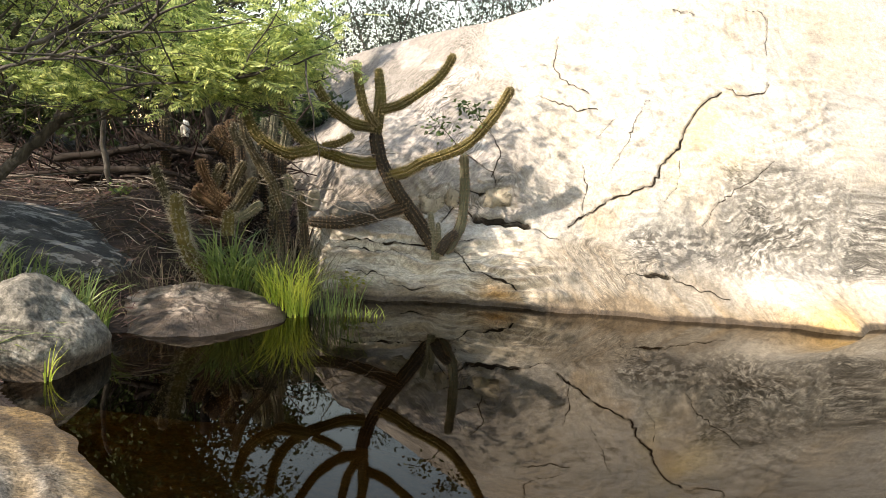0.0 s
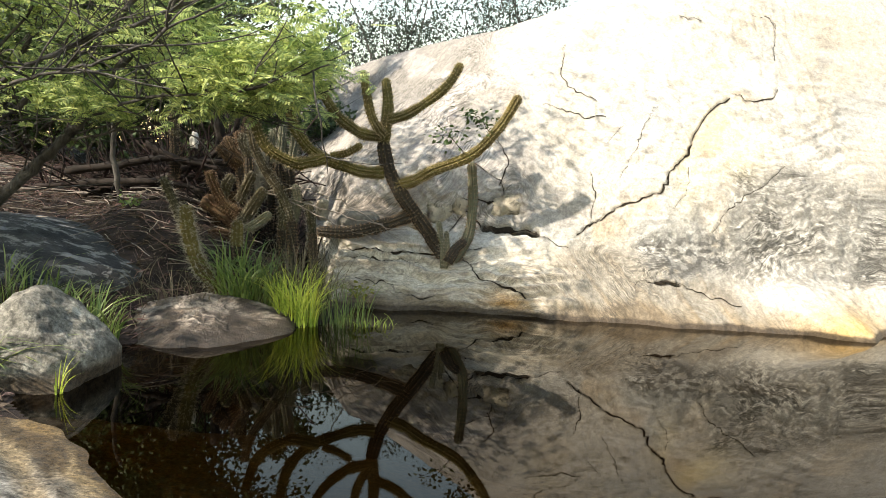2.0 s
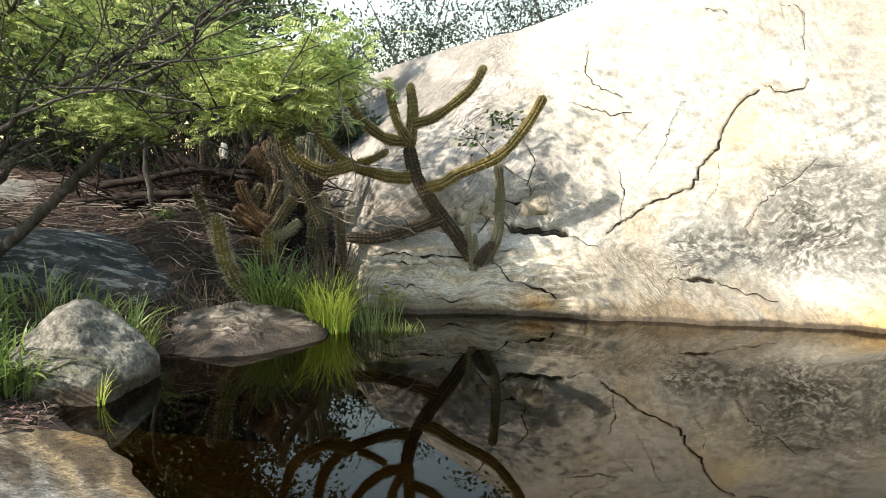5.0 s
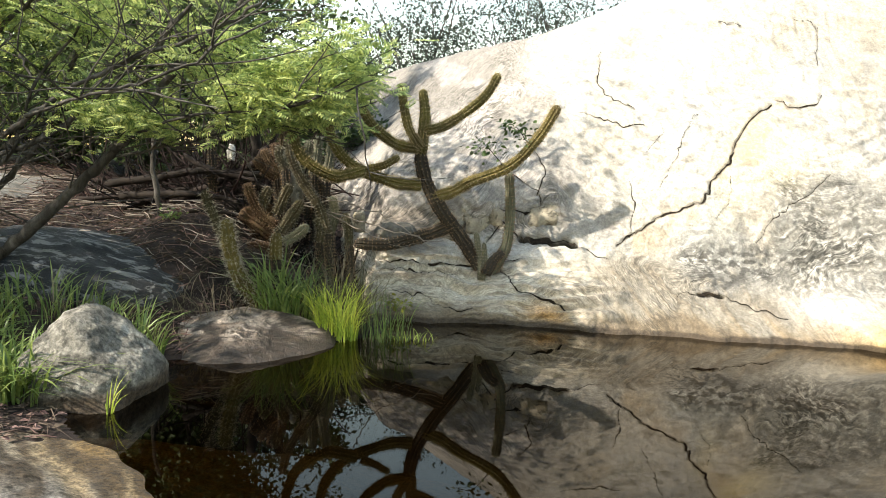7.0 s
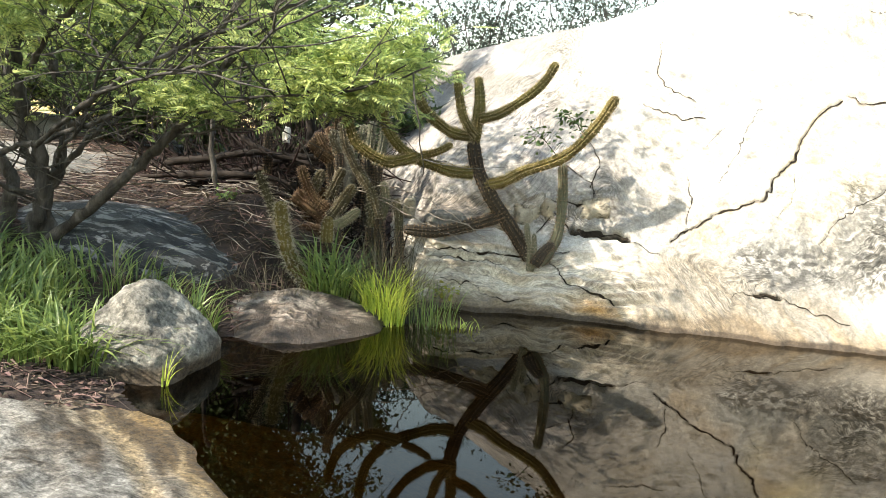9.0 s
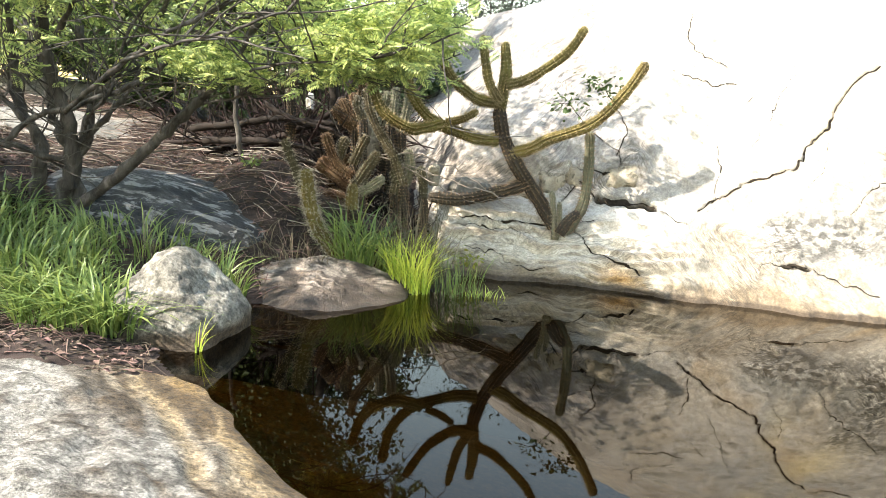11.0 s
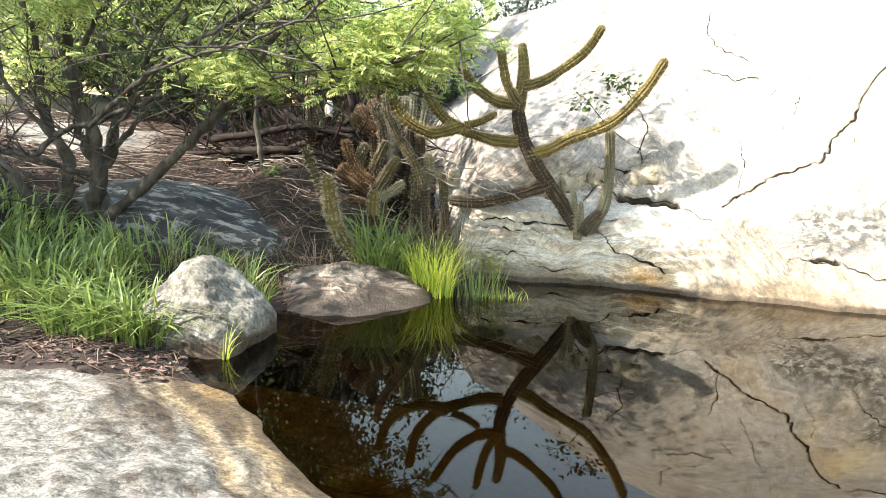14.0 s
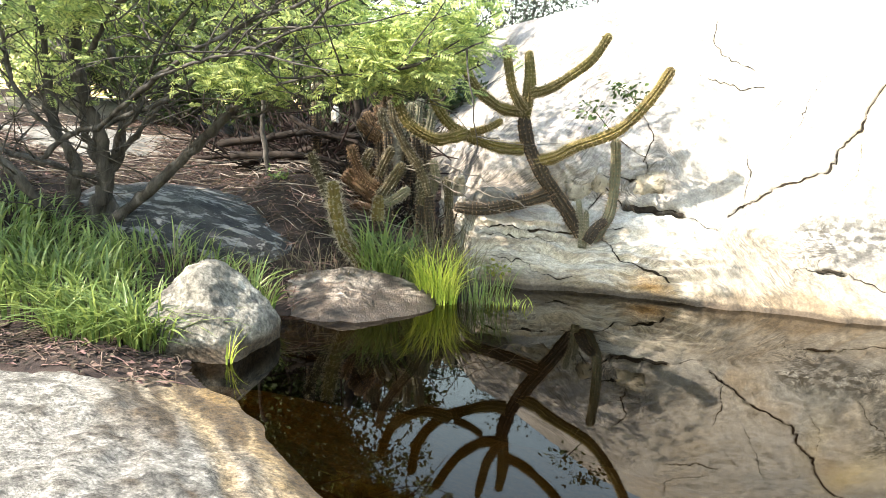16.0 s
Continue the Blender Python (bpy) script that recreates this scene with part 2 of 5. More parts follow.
def fbm(x, y, z, octaves=4):
    total, size = 0, 1.0
    for o in range(octaves):
        total = total + size * grain(x * 2 ** o + 7.1 * o, y * 2 ** o + 3.3 * o, z * 2 ** o + 1.7 * o)
        size *= 0.5
    return total


def smooth(a, b, x):
    t = np.clip((x - a) / (b - a), 0, 1)
    return t * t * (3 - 2 * t)


SHORE_X = (-3.6, -2.2, -1.35, -0.95, 0.4, 1.15, 2.1, 3.07, 3.6, 4.2, 6, 10)
SHORE_Y = (8.8, 7.8, 6.8, 5.98, 5.90, 5.78, 5.67, 5.66, 5.72, 5.82, 6.0, 6.2)
CREST_X = (-3.6, -2.9, -1.44, -0.1, 0.6, 1.6, 2.6, 5, 10)
CREST_Y = (13.5, 13.1, 12.7, 10.6, 9.2, 8.9, 8.9, 9.5, 10)
CREST_Z = (2.5, 2.78, 3.34, 3.316, 3.197, 3.53, 4.04, 5.08, 6.0)
BACK = {-1.2: (-0.2, 0, 0.15, 0.40, 0.80, 1.5, 4.0),
        -0.2: (-0.2, 0, 0.16, 0.42, 0.65, 1.0, 2.8),
        0.7: (-0.2, 0, 0.16, 0.42, 0.60, 0.93, 1.75),
        2.2: (-0.2, 0, 0.3, 0.5, 0.62, 0.88, 1.55)}
LEVEL = (-0.5, 0, 0.3, 0.55, 0.85, 1.5, 2.4)


def dome(x, v):
    """A point of the great boulder: x across it, v from 0 (under the water) over 7 (the crest) to 8 (behind)."""
    x, v = np.broadcast_arrays(np.asarray(x, float), np.asarray(v, float))
    ys, zs = [], []
    for k in range(9):
        if k < 7:
            ys.append(np.interp(x, SHORE_X, SHORE_Y) + np.interp(x, list(BACK), [b[k] for b in BACK.values()]))
            zs.append(LEVEL[k] * (np.interp(x, (-3.6, -1.2), (0.65, 1)) if k > 1 else 1 + 0 * x))
        else:
            ys.append(np.interp(x, CREST_X, CREST_Y) + 3 * (k - 7))
            zs.append(np.interp(x, CREST_X, CREST_Z) - 0.1 * (k - 7))
    ys, zs = np.array(ys), np.array(zs)
    k = np.clip(np.floor(v).astype(int), 0, 7)
    f = v - k

    def pick(a, n):
        return np.take_along_axis(a, np.clip(n, 0, 8)[None], 0)[0]

    def glide(a):
        p, q, r, s = pick(a, k - 1), pick(a, k), pick(a, k + 1), pick(a, k + 2)
        return 0.5 * (2 * q + (r - p) * f + (2 * p - 5 * q + 4 * r - s) * f * f + (3 * q - p - 3 * r + s) * f ** 3)
    y, z = glide(ys), glide(zs)
    # a rib of pale stone that runs down into the water, and slow swells
    rib = np.exp(-(np.abs(x - 3.28 - 0.7 * (0.35 - z)) / 0.30) ** 3 - ((z - 0.08) / 0.27) ** 2)
    y = y - 0.32 * rib
    swell = 0.10 * grain(x * 0.8 + 3, z * 0.9, 0.5) + 0.05 * grain(x * 1.9, z * 2.1, 4.5)
    y = y - swell * smooth(0.0, 0.5, z)
    return x, y, z

# ---- building tools ----
rng = np.random.default_rng(7)


def mesh_from(name, verts, faces, material, smooth_faces=False):
    me = bpy.data.meshes.new(name)
    me.from_pydata(np.asarray(verts, float).tolist(), [], [list(map(int, f)) for f in faces])
    me.materials.append(material)
    if smooth_faces:
        me.polygons.foreach_set("use_smooth", [True] * len(me.polygons))
    me.update()
    return me


def thing(name, label, category, group="", kind="", at=(0, 0, 0)):
    """An Empty at a thing's base, to which its parts are hung."""
    ob = new(name)
    ob.location = at
    return tagged(ob, label, category, group, kind)


def part(name, data, parent, label=""):
    """One mesh object under a thing or a part; data is in world coordinates."""
    ob = new(name, data)
    ob.parent = parent
    top = parent
    shift = Vector((0, 0, 0))
    while top is not None:
        shift += Vector(top.location)
        top = top.parent
    data.transform(Matrix.Translation(-shift))
    return tagged(ob, label) if label else ob


def spline(points, n):
    """Points on a smooth curve through the given ones."""
    p = np.asarray(points, float)
    p = np.vstack([2 * p[0] - p[1], p, 2 * p[-1] - p[-2]])
    s = np.linspace(0, len(p) - 3 - 1e-6, n)
    k = np.floor(s).astype(int)
    f = (s - k)[:, None]
    a, b, c, d = p[k], p[k + 1], p[k + 2], p[k + 3]
    return 0.5 * (2 * b + (c - a) * f + (2 * a - 5 * b + 4 * c - d) * f ** 2 + (3 * b - a - 3 * c + d) * f ** 3)


def frames(path):
    """Tangents and two cross directions along a path, with no twist."""
    t = np.gradient(path, axis=0)
    t /= np.linalg.norm(t, axis=1)[:, None] + 1e-9
    side = np.cross(t[0], (0.13, 0.31, 1.0) if abs(t[0][2]) < 0.9 else (1.0, 0.2, 0.1))
    us = []
    for d in t:
        side = side - d * np.dot(side, d)
        side = side / np.linalg.norm(side)
        us.append(side)
    us = np.array(us)
    return t, us, np.cross(t, us)


def tube(path, radii, sides=6, ribs=0, depth=0.0, twist=0.0):
    """Verts and faces of a tube with closed ends; ribs makes the cross-section fluted."""
    t, u, w = frames(path)
    n = len(path)
    radii = np.broadcast_to(radii, n)
    a = np.linspace(0, 2 * np.pi, sides, endpoint=False)
    flute = 1 - depth * (0.5 - 0.5 * np.cos(ribs * a)) ** 0.7 if ribs else np.ones(sides)
    ring = path[:, None] + radii[:, None, None] * flute[None, :, None] * (np.cos(a)[None, :, None] * u[:, None] + np.sin(a)[None, :, None] * w[:, None])
    verts = np.vstack([ring.reshape(-1, 3), path[0], path[-1]])
    i, j = np.meshgrid(np.arange(n - 1), np.arange(sides), indexing="ij")
    j2 = (j + 1) % sides
    quads = np.stack([i * sides + j, i * sides + j2, (i + 1) * sides + j2, (i + 1) * sides + j], -1).reshape(-1, 4)
    faces = quads.tolist()
    for k in range(sides):
        faces.append([n * sides, (k + 1) % sides, k])
        faces.append([n * sides + 1, (n - 1) * sides + k, (n - 1) * sides + (k + 1) % sides])
    return verts, faces


def join(pieces):
    verts, faces, base = [], [], 0
    for v, f in pieces:
        verts.append(np.asarray(v))
        faces += [[a + base for a in q] for q in f]
        base += len(v)
    return np.vstack(verts), faces


def height_sheet(xs, ys, zs):
    """Verts and quads over a grid of x, y, z arrays."""
    n, m = zs.shape
    verts = np.stack([xs, ys, zs], -1).reshape(-1, 3)
    i, j = np.meshgrid(np.arange(n - 1), np.arange(m - 1), indexing="ij")
    faces = np.stack([i * m + j, i * m + j + 1, (i + 1) * m + j + 1, (i + 1) * m + j], -1).reshape(-1, 4)
    return verts, faces


def paint(me, colours, veined):
    """A colour for each vertex, as the stone's own tone, and how veined it is."""
    layer = me.color_attributes.new("tone", "FLOAT_COLOR", "POINT")
    layer.data.foreach_set("color", np.hstack([np.clip(colours, 0, 1), np.clip(veined, 0, 1).reshape(-1, 1)]).astype(np.float32).ravel())


def mix(a, b, f):
    f = np.asarray(f)[..., None]
    return np.asarray(a) * (1 - f) + np.asarray(b) * f


def along(points, x, z):
    """Distance from (x, z) to a line through the points."""
    best = np.full(np.shape(x), 9.0)
    for (ax, az), (bx, bz) in zip(points, points[1:]):
        dx, dz = bx - ax, bz - az
        f = np.clip(((x - ax) * dx + (z - az) * dz) / (dx * dx + dz * dz), 0, 1)
        best = np.minimum(best, np.hypot(x - ax - f * dx, z - az - f * dz))
    return best


POND = [(10, -1.5), (2, 0.2), (0.3, 1.25), (-0.9, 2.17), (-1.5, 2.68), (-2.0, 3.12), (-2.2, 3.5), (-2.25, 4.2), (-1.7, 4.45), (-1.05, 5.0), (-0.75, 5.35), (-0.7, 6.4), (10, 7.5)]


def shore(x, y):
    """Signed distance to the pond's edge: positive on land."""
    d = along(POND + POND[:1], x, y)
    inside = np.zeros(np.shape(x), bool)
    for (ax, ay), (bx, by) in zip(POND, POND[1:] + POND[:1]):
        cross = (ay > y) != (by > y)
        with np.errstate(divide="ignore", invalid="ignore"):
            inside ^= cross & (x < (bx - ax) * (y - ay) / (by - ay) + ax)
    return np.where(inside, -d, d)


def ground_z(x, y):
    x, y = np.asarray(x, float), np.asarray(y, float)
    d = shore(x, y)
    rise = np.interp(d, (-3, -1.2, -0.4, 0, 0.25, 0.6, 1.1, 1.6, 2.1, 3, 8, 20, 60, 400), (-1.0, -0.8, -0.4, 0.0, 0.05, 0.16, 0.48, 0.74, 0.98, 1.15, 1.6, 3.0, 6, 20))
    left = smooth(-2.5, -3.6, x)
    low = np.interp(d, (-3, -0.4, 0, 0.6, 1.7, 2.5, 4, 8, 20, 60, 400), (-1.0, -0.4, 0.0, 0.12, 0.38, 0.72, 1.02, 1.6, 3.0, 6, 20))
    near = smooth(4.2, 3.0, y)
    flat = np.interp(d, (-3, -0.4, 0, 0.6, 3, 60), (-1.0, -0.4, 0, 0.10, 0.12, 0.4))
    z = rise * (1 - left) + low * left
    z = z * (1 - near) + flat * near
    under = smooth(0.0, -0.25, y - (2.80 + 0.32 * (x + 2.0))) * smooth(-4.0, -3.7, x) * smooth(3.8, 3.5, x) * smooth(-2.9, -2.5, y)
    z = np.where(d > -0.3, z * (1 - under) - 0.3 * under, z)
    rough = 0.035 * fbm(x * 1.7, y * 1.7, 3.0, 4)
    return z + rough * smooth(0.05, 0.5, d)

# ---- ground, pond and the great boulder ----
def axis(*runs):
    """Grid lines: runs of (start, end, step)."""
    out = []
    for a, b, s in runs:
        out += list(np.arange(a, b - s * 0.5, s))
    return np.array(out + [runs[-1][1]])


gx = axis((-400, -60, 40), (-60, -12, 4), (-12, -5, 0.25), (-5, 0.4, 0.04), (0.4, 6, 0.2), (6, 60, 4), (60, 400, 40))
gy = axis((-400, -60, 40), (-60, -3, 3), (-3, 2.4, 0.12), (2.4, 8, 0.04), (8, 16, 0.2), (16, 60, 4), (60, 400, 40))
GX, GY = np.meshgrid(gx, gy, indexing="ij")
v, f = height_sheet(GX, GY, ground_z(GX, GY))
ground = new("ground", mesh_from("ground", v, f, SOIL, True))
tagged(ground, "dark brown soil covered in dry leaf litter around the pond", "ground", kind="structure")

water = new("water", mesh_from("water", [(-2.9, -1.5, 0), (10, -1.5, 0), (10, 7.6, 0), (-2.9, 7.6, 0)], [(0, 1, 2, 3)], WATER))
tagged(water, "still dark tea-brown pond water that mirrors the boulder and cactus", "water", kind="structure")

CRACKS = {
    "main": ([(1.31, 0.72), (1.46, 0.84), (1.58, 0.9), (1.74, 1.02), (1.96, 1.12), (2.11, 1.21), (2.19, 1.38), (2.34, 1.51), (2.46, 1.7), (2.66, 1.97), (2.96, 2.16)], 0.0145, 0.15),
    "top": ([(3.02, 2.25), (3.12, 2.14), (3.37, 2.18), (3.49, 2.3)], 0.0119, 0.13),
    "branch": ([(1.46, 0.84), (1.48, 1.07), (1.44, 1.34)], 0.0059, 0.07),
    "low": ([(2.54, 0.82), (2.74, 1.07), (3.0, 1.23), (3.3, 1.46)], 0.0059, 0.07),
    "upper": ([(1.35, 2.81), (1.25, 2.35), (1.4, 2.17), (1.58, 2.08)], 0.0076, 0.07),
    "upper_b": ([(1.01, 2.03), (1.21, 1.96), (1.4, 1.9), (1.64, 1.9)], 0.0076, 0.07),
    "faint": ([(1.70, 1.28), (1.86, 1.52), (1.98, 1.80), (2.16, 2.02)], 0.0045, 0.05),
    "dash": ([(2.18, 1.02), (2.32, 1.20), (2.36, 1.42)], 0.004, 0.04),
    "scratch": ([(1.62, 1.62), (1.74, 1.74), (1.80, 1.86)], 0.004, 0.04),
    "nick": ([(2.92, 0.98), (3.08, 0.93), (3.24, 0.97)], 0.004, 0.04),
    "high": ([(2.61, 3.16), (2.86, 3.11)], 0.0102, 0.07),
    "high_b": ([(3.45, 3.2), (3.7, 3.14), (3.57, 2.65)], 0.0102, 0.07),
    "gap": ([(0.42, 0.74), (0.5, 0.77), (0.65, 0.75), (0.81, 0.74), (0.95, 0.70)], 0.04, 0.24),
    "gap_end": ([(0.95, 0.70), (1.11, 0.63), (1.2, 0.6)], 0.0068, 0.07),
    "ledge": ([(-0.96, 0.51), (-0.63, 0.5), (-0.31, 0.47), (0.12, 0.51), (0.4, 0.55)], 0.0085, 0.11),
    "ledge_b": ([(-0.9, 0.42), (-0.55, 0.44), (-0.2, 0.40)], 0.0059, 0.07),
    "step": ([(0.23, 0.47), (0.38, 0.32), (0.65, 0.22), (0.95, 0.17)], 0.0085, 0.11),
    "strata": ([(-0.75, 0.25), (-0.6, 0.22), (-0.45, 0.21), (-0.28, 0.12), (0.0, 0.13)], 0.0068, 0.07),
    "arch": ([(0.53, 1.62), (0.65, 1.42), (0.57, 1.16)], 0.0085, 0.09),
    "arch_b": ([(0.32, 1.37), (0.57, 1.21), (0.6, 1.05), (0.47, 0.96), (0.2, 0.98), (0.05, 0.86)], 0.0102, 0.11),
    "hollow": ([(1.98, 0.345), (2.08, 0.35), (2.2, 0.335)], 0.0170, 0.22),
    "hollow_end": ([(1.79, 0.32), (1.98, 0.34), (2.2, 0.34), (2.36, 0.28), (2.7, 0.16)], 0.0068, 0.07),
    "foot": ([(0.1, 0.70), (0.25, 0.86), (0.42, 0.74)], 0.0119, 0.13),
}


def great_boulder():
    xs = axis((-3.6, -1.7, 0.06), (-1.7, 4.1, 0.0125), (4.1, 10, 0.12))
    vs = np.concatenate([np.linspace(k, k + 1, n, endpoint=False) for k, n in enumerate((6, 34, 28, 32, 60, 80, 46, 10))] + [[8.0]])
    X, V = np.meshgrid(xs, vs, indexing="ij")
    X, Y, Z = dome(X, V)
    # relief: foliation runs across the stone in wavy folds
    edge = 0.35 * fbm(X * 1.4, Z * 1.4, 9.0, 4)
    swirl = smooth(2.35, 2.65, X - 0.2 * Z + 0.4 * edge) * smooth(1.60, 1.35, Z + 0.18 * (X - 3.0) + 0.25 * edge) * smooth(0.22, 0.42, Z + 0.2 * edge)
    veil = smooth(1.75, 0.65, X + 0.15 * Z + 1.0 * edge) * smooth(0.6, 0.9, Z)
    foot = smooth(0.66, 0.44, Z + 0.2 * edge) * smooth(3.1, 2.3, X + 1.2 * (Z - 0.3))
    warp = fbm(X * 0.9, Z * 1.1, 2.0, 3)
    across = Z * 0.9 + 0.28 * X + 0.30 * warp
    for area, way in ((veil, 0.66 * Z - 0.66 * X + 0.15 * warp + 0.05 * fbm(X * 3.5, Z * 3.5, 5.0, 3)), (foot, np.where(X < 0, 0, 0.62 * smooth(0.5, 1.5, X)) * (X - 0.5) + (1.25 - 0.5 * smooth(0.5, 1.5, X)) * Z + 0.16 * warp + 0.04 * fbm(X * 4, Z * 4, 7.0, 3)), (swirl, np.hypot((X - 3.75) / 1.15, Z + 0.55) + 0.22 * warp + 0.05 * fbm(X * 4, Z * 4, 3.0, 3))):
        across = across * (1 - area) + way * area
    across = across + 0.016 * fbm(X * 13, Z * 13, 6.0, 3)
    onward = X * 0.6 - Z * 0.5 + 0.4 * warp
    fold = across
    patch = smooth(-0.45, 0.45, fbm(X * 2.6, Z * 2.6, 15.0, 4))
    bands = fbm(fold * 16, X * 1.2, Z * 1.0, 3)
    fine = fbm(fold * 46, X * 3.5, Z * 2.5, 3)
    pits = fbm(X * 9, Y * 9, Z * 9, 4)
    shelf = smooth(0.66, 0.5, Z) * smooth(1.6, 0.9, X)
    strata = fbm(X * 1.3, Z * 22 + 2.5 * fbm(X * 2, Z * 3, 1.0, 2), Y * 0.5, 3)
    out = 0.006 * bands + 0.005 * fine + 0.014 * pits + shelf * 0.030 * strata
    layer = Z * 8.5 + 0.9 * warp + 0.35 * fbm(X * 2.2, Z * 2.2, 11.0, 3)
    saw = layer - np.floor(layer)
    out = out + shelf * smooth(0.04, 0.12, Z) * 0.034 * (0.5 - saw + smooth(0.72, 1.0, saw)) * (0.4 + 0.6 * patch)
    blocks = smooth(1.25, 1.0, Z) * smooth(0.62, 0.72, Z) * smooth(0.95, 0.7, X) * smooth(-0.7, -0.2, X)
    out = out + blocks * 0.07 * np.round(2.2 * fbm(X * 3.1 + 5, Z * 3.4, 8.0, 2)) / 2.2
    crack_shade = np.zeros_like(out)
    uncut = out.copy()
    ragged = {}
    for name, (line, width, deep) in CRACKS.items():
        n = max(6, int(np.linalg.norm(np.diff(line, axis=0), axis=1).sum() / 0.045))
        jag = spline(np.array(line), n) + rng.normal(0, 0.011, (n, 2))
        ragged[name] = [tuple(q) for q in jag]
        d = np.full(X.shape, 9.0)
        near = (X > jag[:, 0].min() - 0.1) & (X < jag[:, 0].max() + 0.1) & (Z > jag[:, 1].min() - 0.1) & (Z < jag[:, 1].max() + 0.1)
        d[near] = along(ragged[name], X[near], Z[near])
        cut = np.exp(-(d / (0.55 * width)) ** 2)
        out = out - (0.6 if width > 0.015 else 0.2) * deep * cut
        crack_shade = np.maximum(crack_shade, cut if width > 0.015 else 0.5 * cut)
    Y = Y - out * 0.75 - (0.07 * fbm(X * 2.4, 3.0, 1.0, 4) + 0.02 * fbm(X * 11, 2.0, 7.0, 2)) * np.exp(-(Z / 0.13) ** 2)
    Z = np.where(V > 1, Z + out * 0.66 * smooth(0.0, 0.2, Z), Z)
    # the stone's own colours; cracks and the left side also carry painted shade
    cream, grey, dark = (0.42, 0.40, 0.36), (0.27, 0.26, 0.24), (0.10, 0.097, 0.09)
    tone = mix(np.broadcast_to(cream, (*X.shape, 3)), (0.35, 0.33, 0.29), smooth(-0.2, 0.7, bands))
    speckle = np.exp(-(((X - 2.35 + edge * 0.5) / 0.50) ** 2 + ((Z - 0.64 + edge * 0.4) / 0.25) ** 2) ** 2)
    tone = mix(tone, (0.105, 0.10, 0.087), swirl * (0.65 + 0.35 * patch) * smooth(-0.9, 0.35, 0.2 * bands + 0.8 * fine + 0.8 * fbm(X * 31, Z * 31, 2.2, 3)))
    tone = mix(tone, dark, 0.6 * swirl * patch * smooth(0.35, 0.7, fine + 0.4 * bands))
    # Greyer veined stone; some of the tree's shade is put into this tone.
    tone = mix(tone, (0.29, 0.268, 0.25), veil * (0.40 + 0.60 * smooth(-0.35, 0.4, 0.5 * bands + fbm(X * 15, Z * 17, 2.5, 4))))
    tone = mix(tone, (0.10, 0.086, 0.08), veil * 0.55 * patch * smooth(0.12, 0.5, fine + 0.5 * bands))
    clean = smooth(0.9, 1.3, X + 0.3 * edge) * (1 - swirl)
    tone = mix(tone, (0.36, 0.30, 0.22), 0.38 * clean * smooth(0.0, 0.45, fbm(X * 1.15, Z * 1.15, 31.0, 4)))
    tone = mix(tone, (0.30, 0.305, 0.295), 0.6 * clean * smooth(0.05, 0.4, fbm(X * 1.4, Z * 1.4, 37.0, 4)))
    tone = mix(tone, (0.17, 0.155, 0.13), 0.45 * clean * smooth(0.58, 0.72, fbm(X * 5 + 2 * Z, Z * 9, 41.0, 4)))
    blotch = veil * smooth(0.02, 0.10, fbm(X * 2.3 + 4, Z * 2.1, 21.0, 4))
    tone = mix(tone, (0.15, 0.142, 0.122), 0.5 * blotch)
    warmth = np.exp(-(along([(x + 0.10, z - 0.05) for x, z in CRACKS["main"][0]], X, Z) / 0.15) ** 2) * smooth(-0.5, 0.4, fbm(X * 3, Z * 3, 17.0, 4))
    tone = mix(tone, (0.34, 0.26, 0.165), 0.6 * warmth)
    flecks = smooth(0.42, 0.62, fbm(X * 17, Z * 15, 1.5, 3)) * smooth(0.05, 0.5, fbm(X * 1.9, Z * 1.9, 12.0, 3))
    tone = mix(tone, grey, 0.75 * flecks * smooth(0.7, 1.0, Z))
    for cx, cz, rx, rz, strong in ((2.85, 1.75, 0.26, 0.32, 0.5), (2.6, 2.75, 0.18, 0.35, 0.4), (3.0, 2.55, 0.07, 0.2, 0.35), (2.3, 1.3, 0.12, 0.3, 0.25)):
        spot = np.exp(-((X - cx + 0.3 * edge) / rx) ** 2 - ((Z - cz + 0.3 * edge) / rz) ** 2)
        tone = mix(tone, (0.66, 0.55, 0.29), strong * spot)
    tone = mix(tone, mix(np.broadcast_to((0.45, 0.41, 0.335), (*X.shape, 3)), (0.20, 0.178, 0.142), smooth(0.7, 1.4, X)), 0.9 * foot)
    tone = mix(tone, (0.15, 0.122, 0.09), 0.6 * foot * smooth(0.2, 0.7, fine + 0.6 * bands))
    tone = mix(tone, (0.28, 0.235, 0.19), 0.5 * foot * smooth(-0.1, 0.5, strata + 0.3 * edge) * smooth(1.4, 0.6, X))
    tone = mix(tone, (0.19, 0.185, 0.17), speckle * smooth(-0.45, 0.0, fbm(X * 26, Z * 26, 3.0, 3)))
    tone = mix(tone, (0.075, 0.073, 0.068), 0.9 * speckle * smooth(-0.05, 0.2, fbm(X * 22, Z * 30, 5.0, 3)))
    # Left end darkened in two steps: its shade is put into the tone.
    tone = mix(tone, (0.15, 0.135, 0.12), 0.55 * smooth(0.3, -0.5, X + 0.4 * edge) * smooth(0.6, 0.9, Z) * (0.3 + 0.7 * patch))
    end_shade = smooth(-0.15, -0.6, X + 0.25 * edge) * smooth(1.25, 0.85, Z) * smooth(0.52, 0.60, Z)
    tone = mix(tone, (0.15, 0.125, 0.10), 0.75 * end_shade * (0.35 + 0.65 * patch))
    streak = fbm(X * 7 + 5 * Z, Z * 1.2, 4.0, 4)
    tone = mix(tone, (0.22, 0.16, 0.09), 0.8 * smooth(0.34, 0.06, Z + 0.12 * streak) * smooth(-0.3, 0.5, streak))
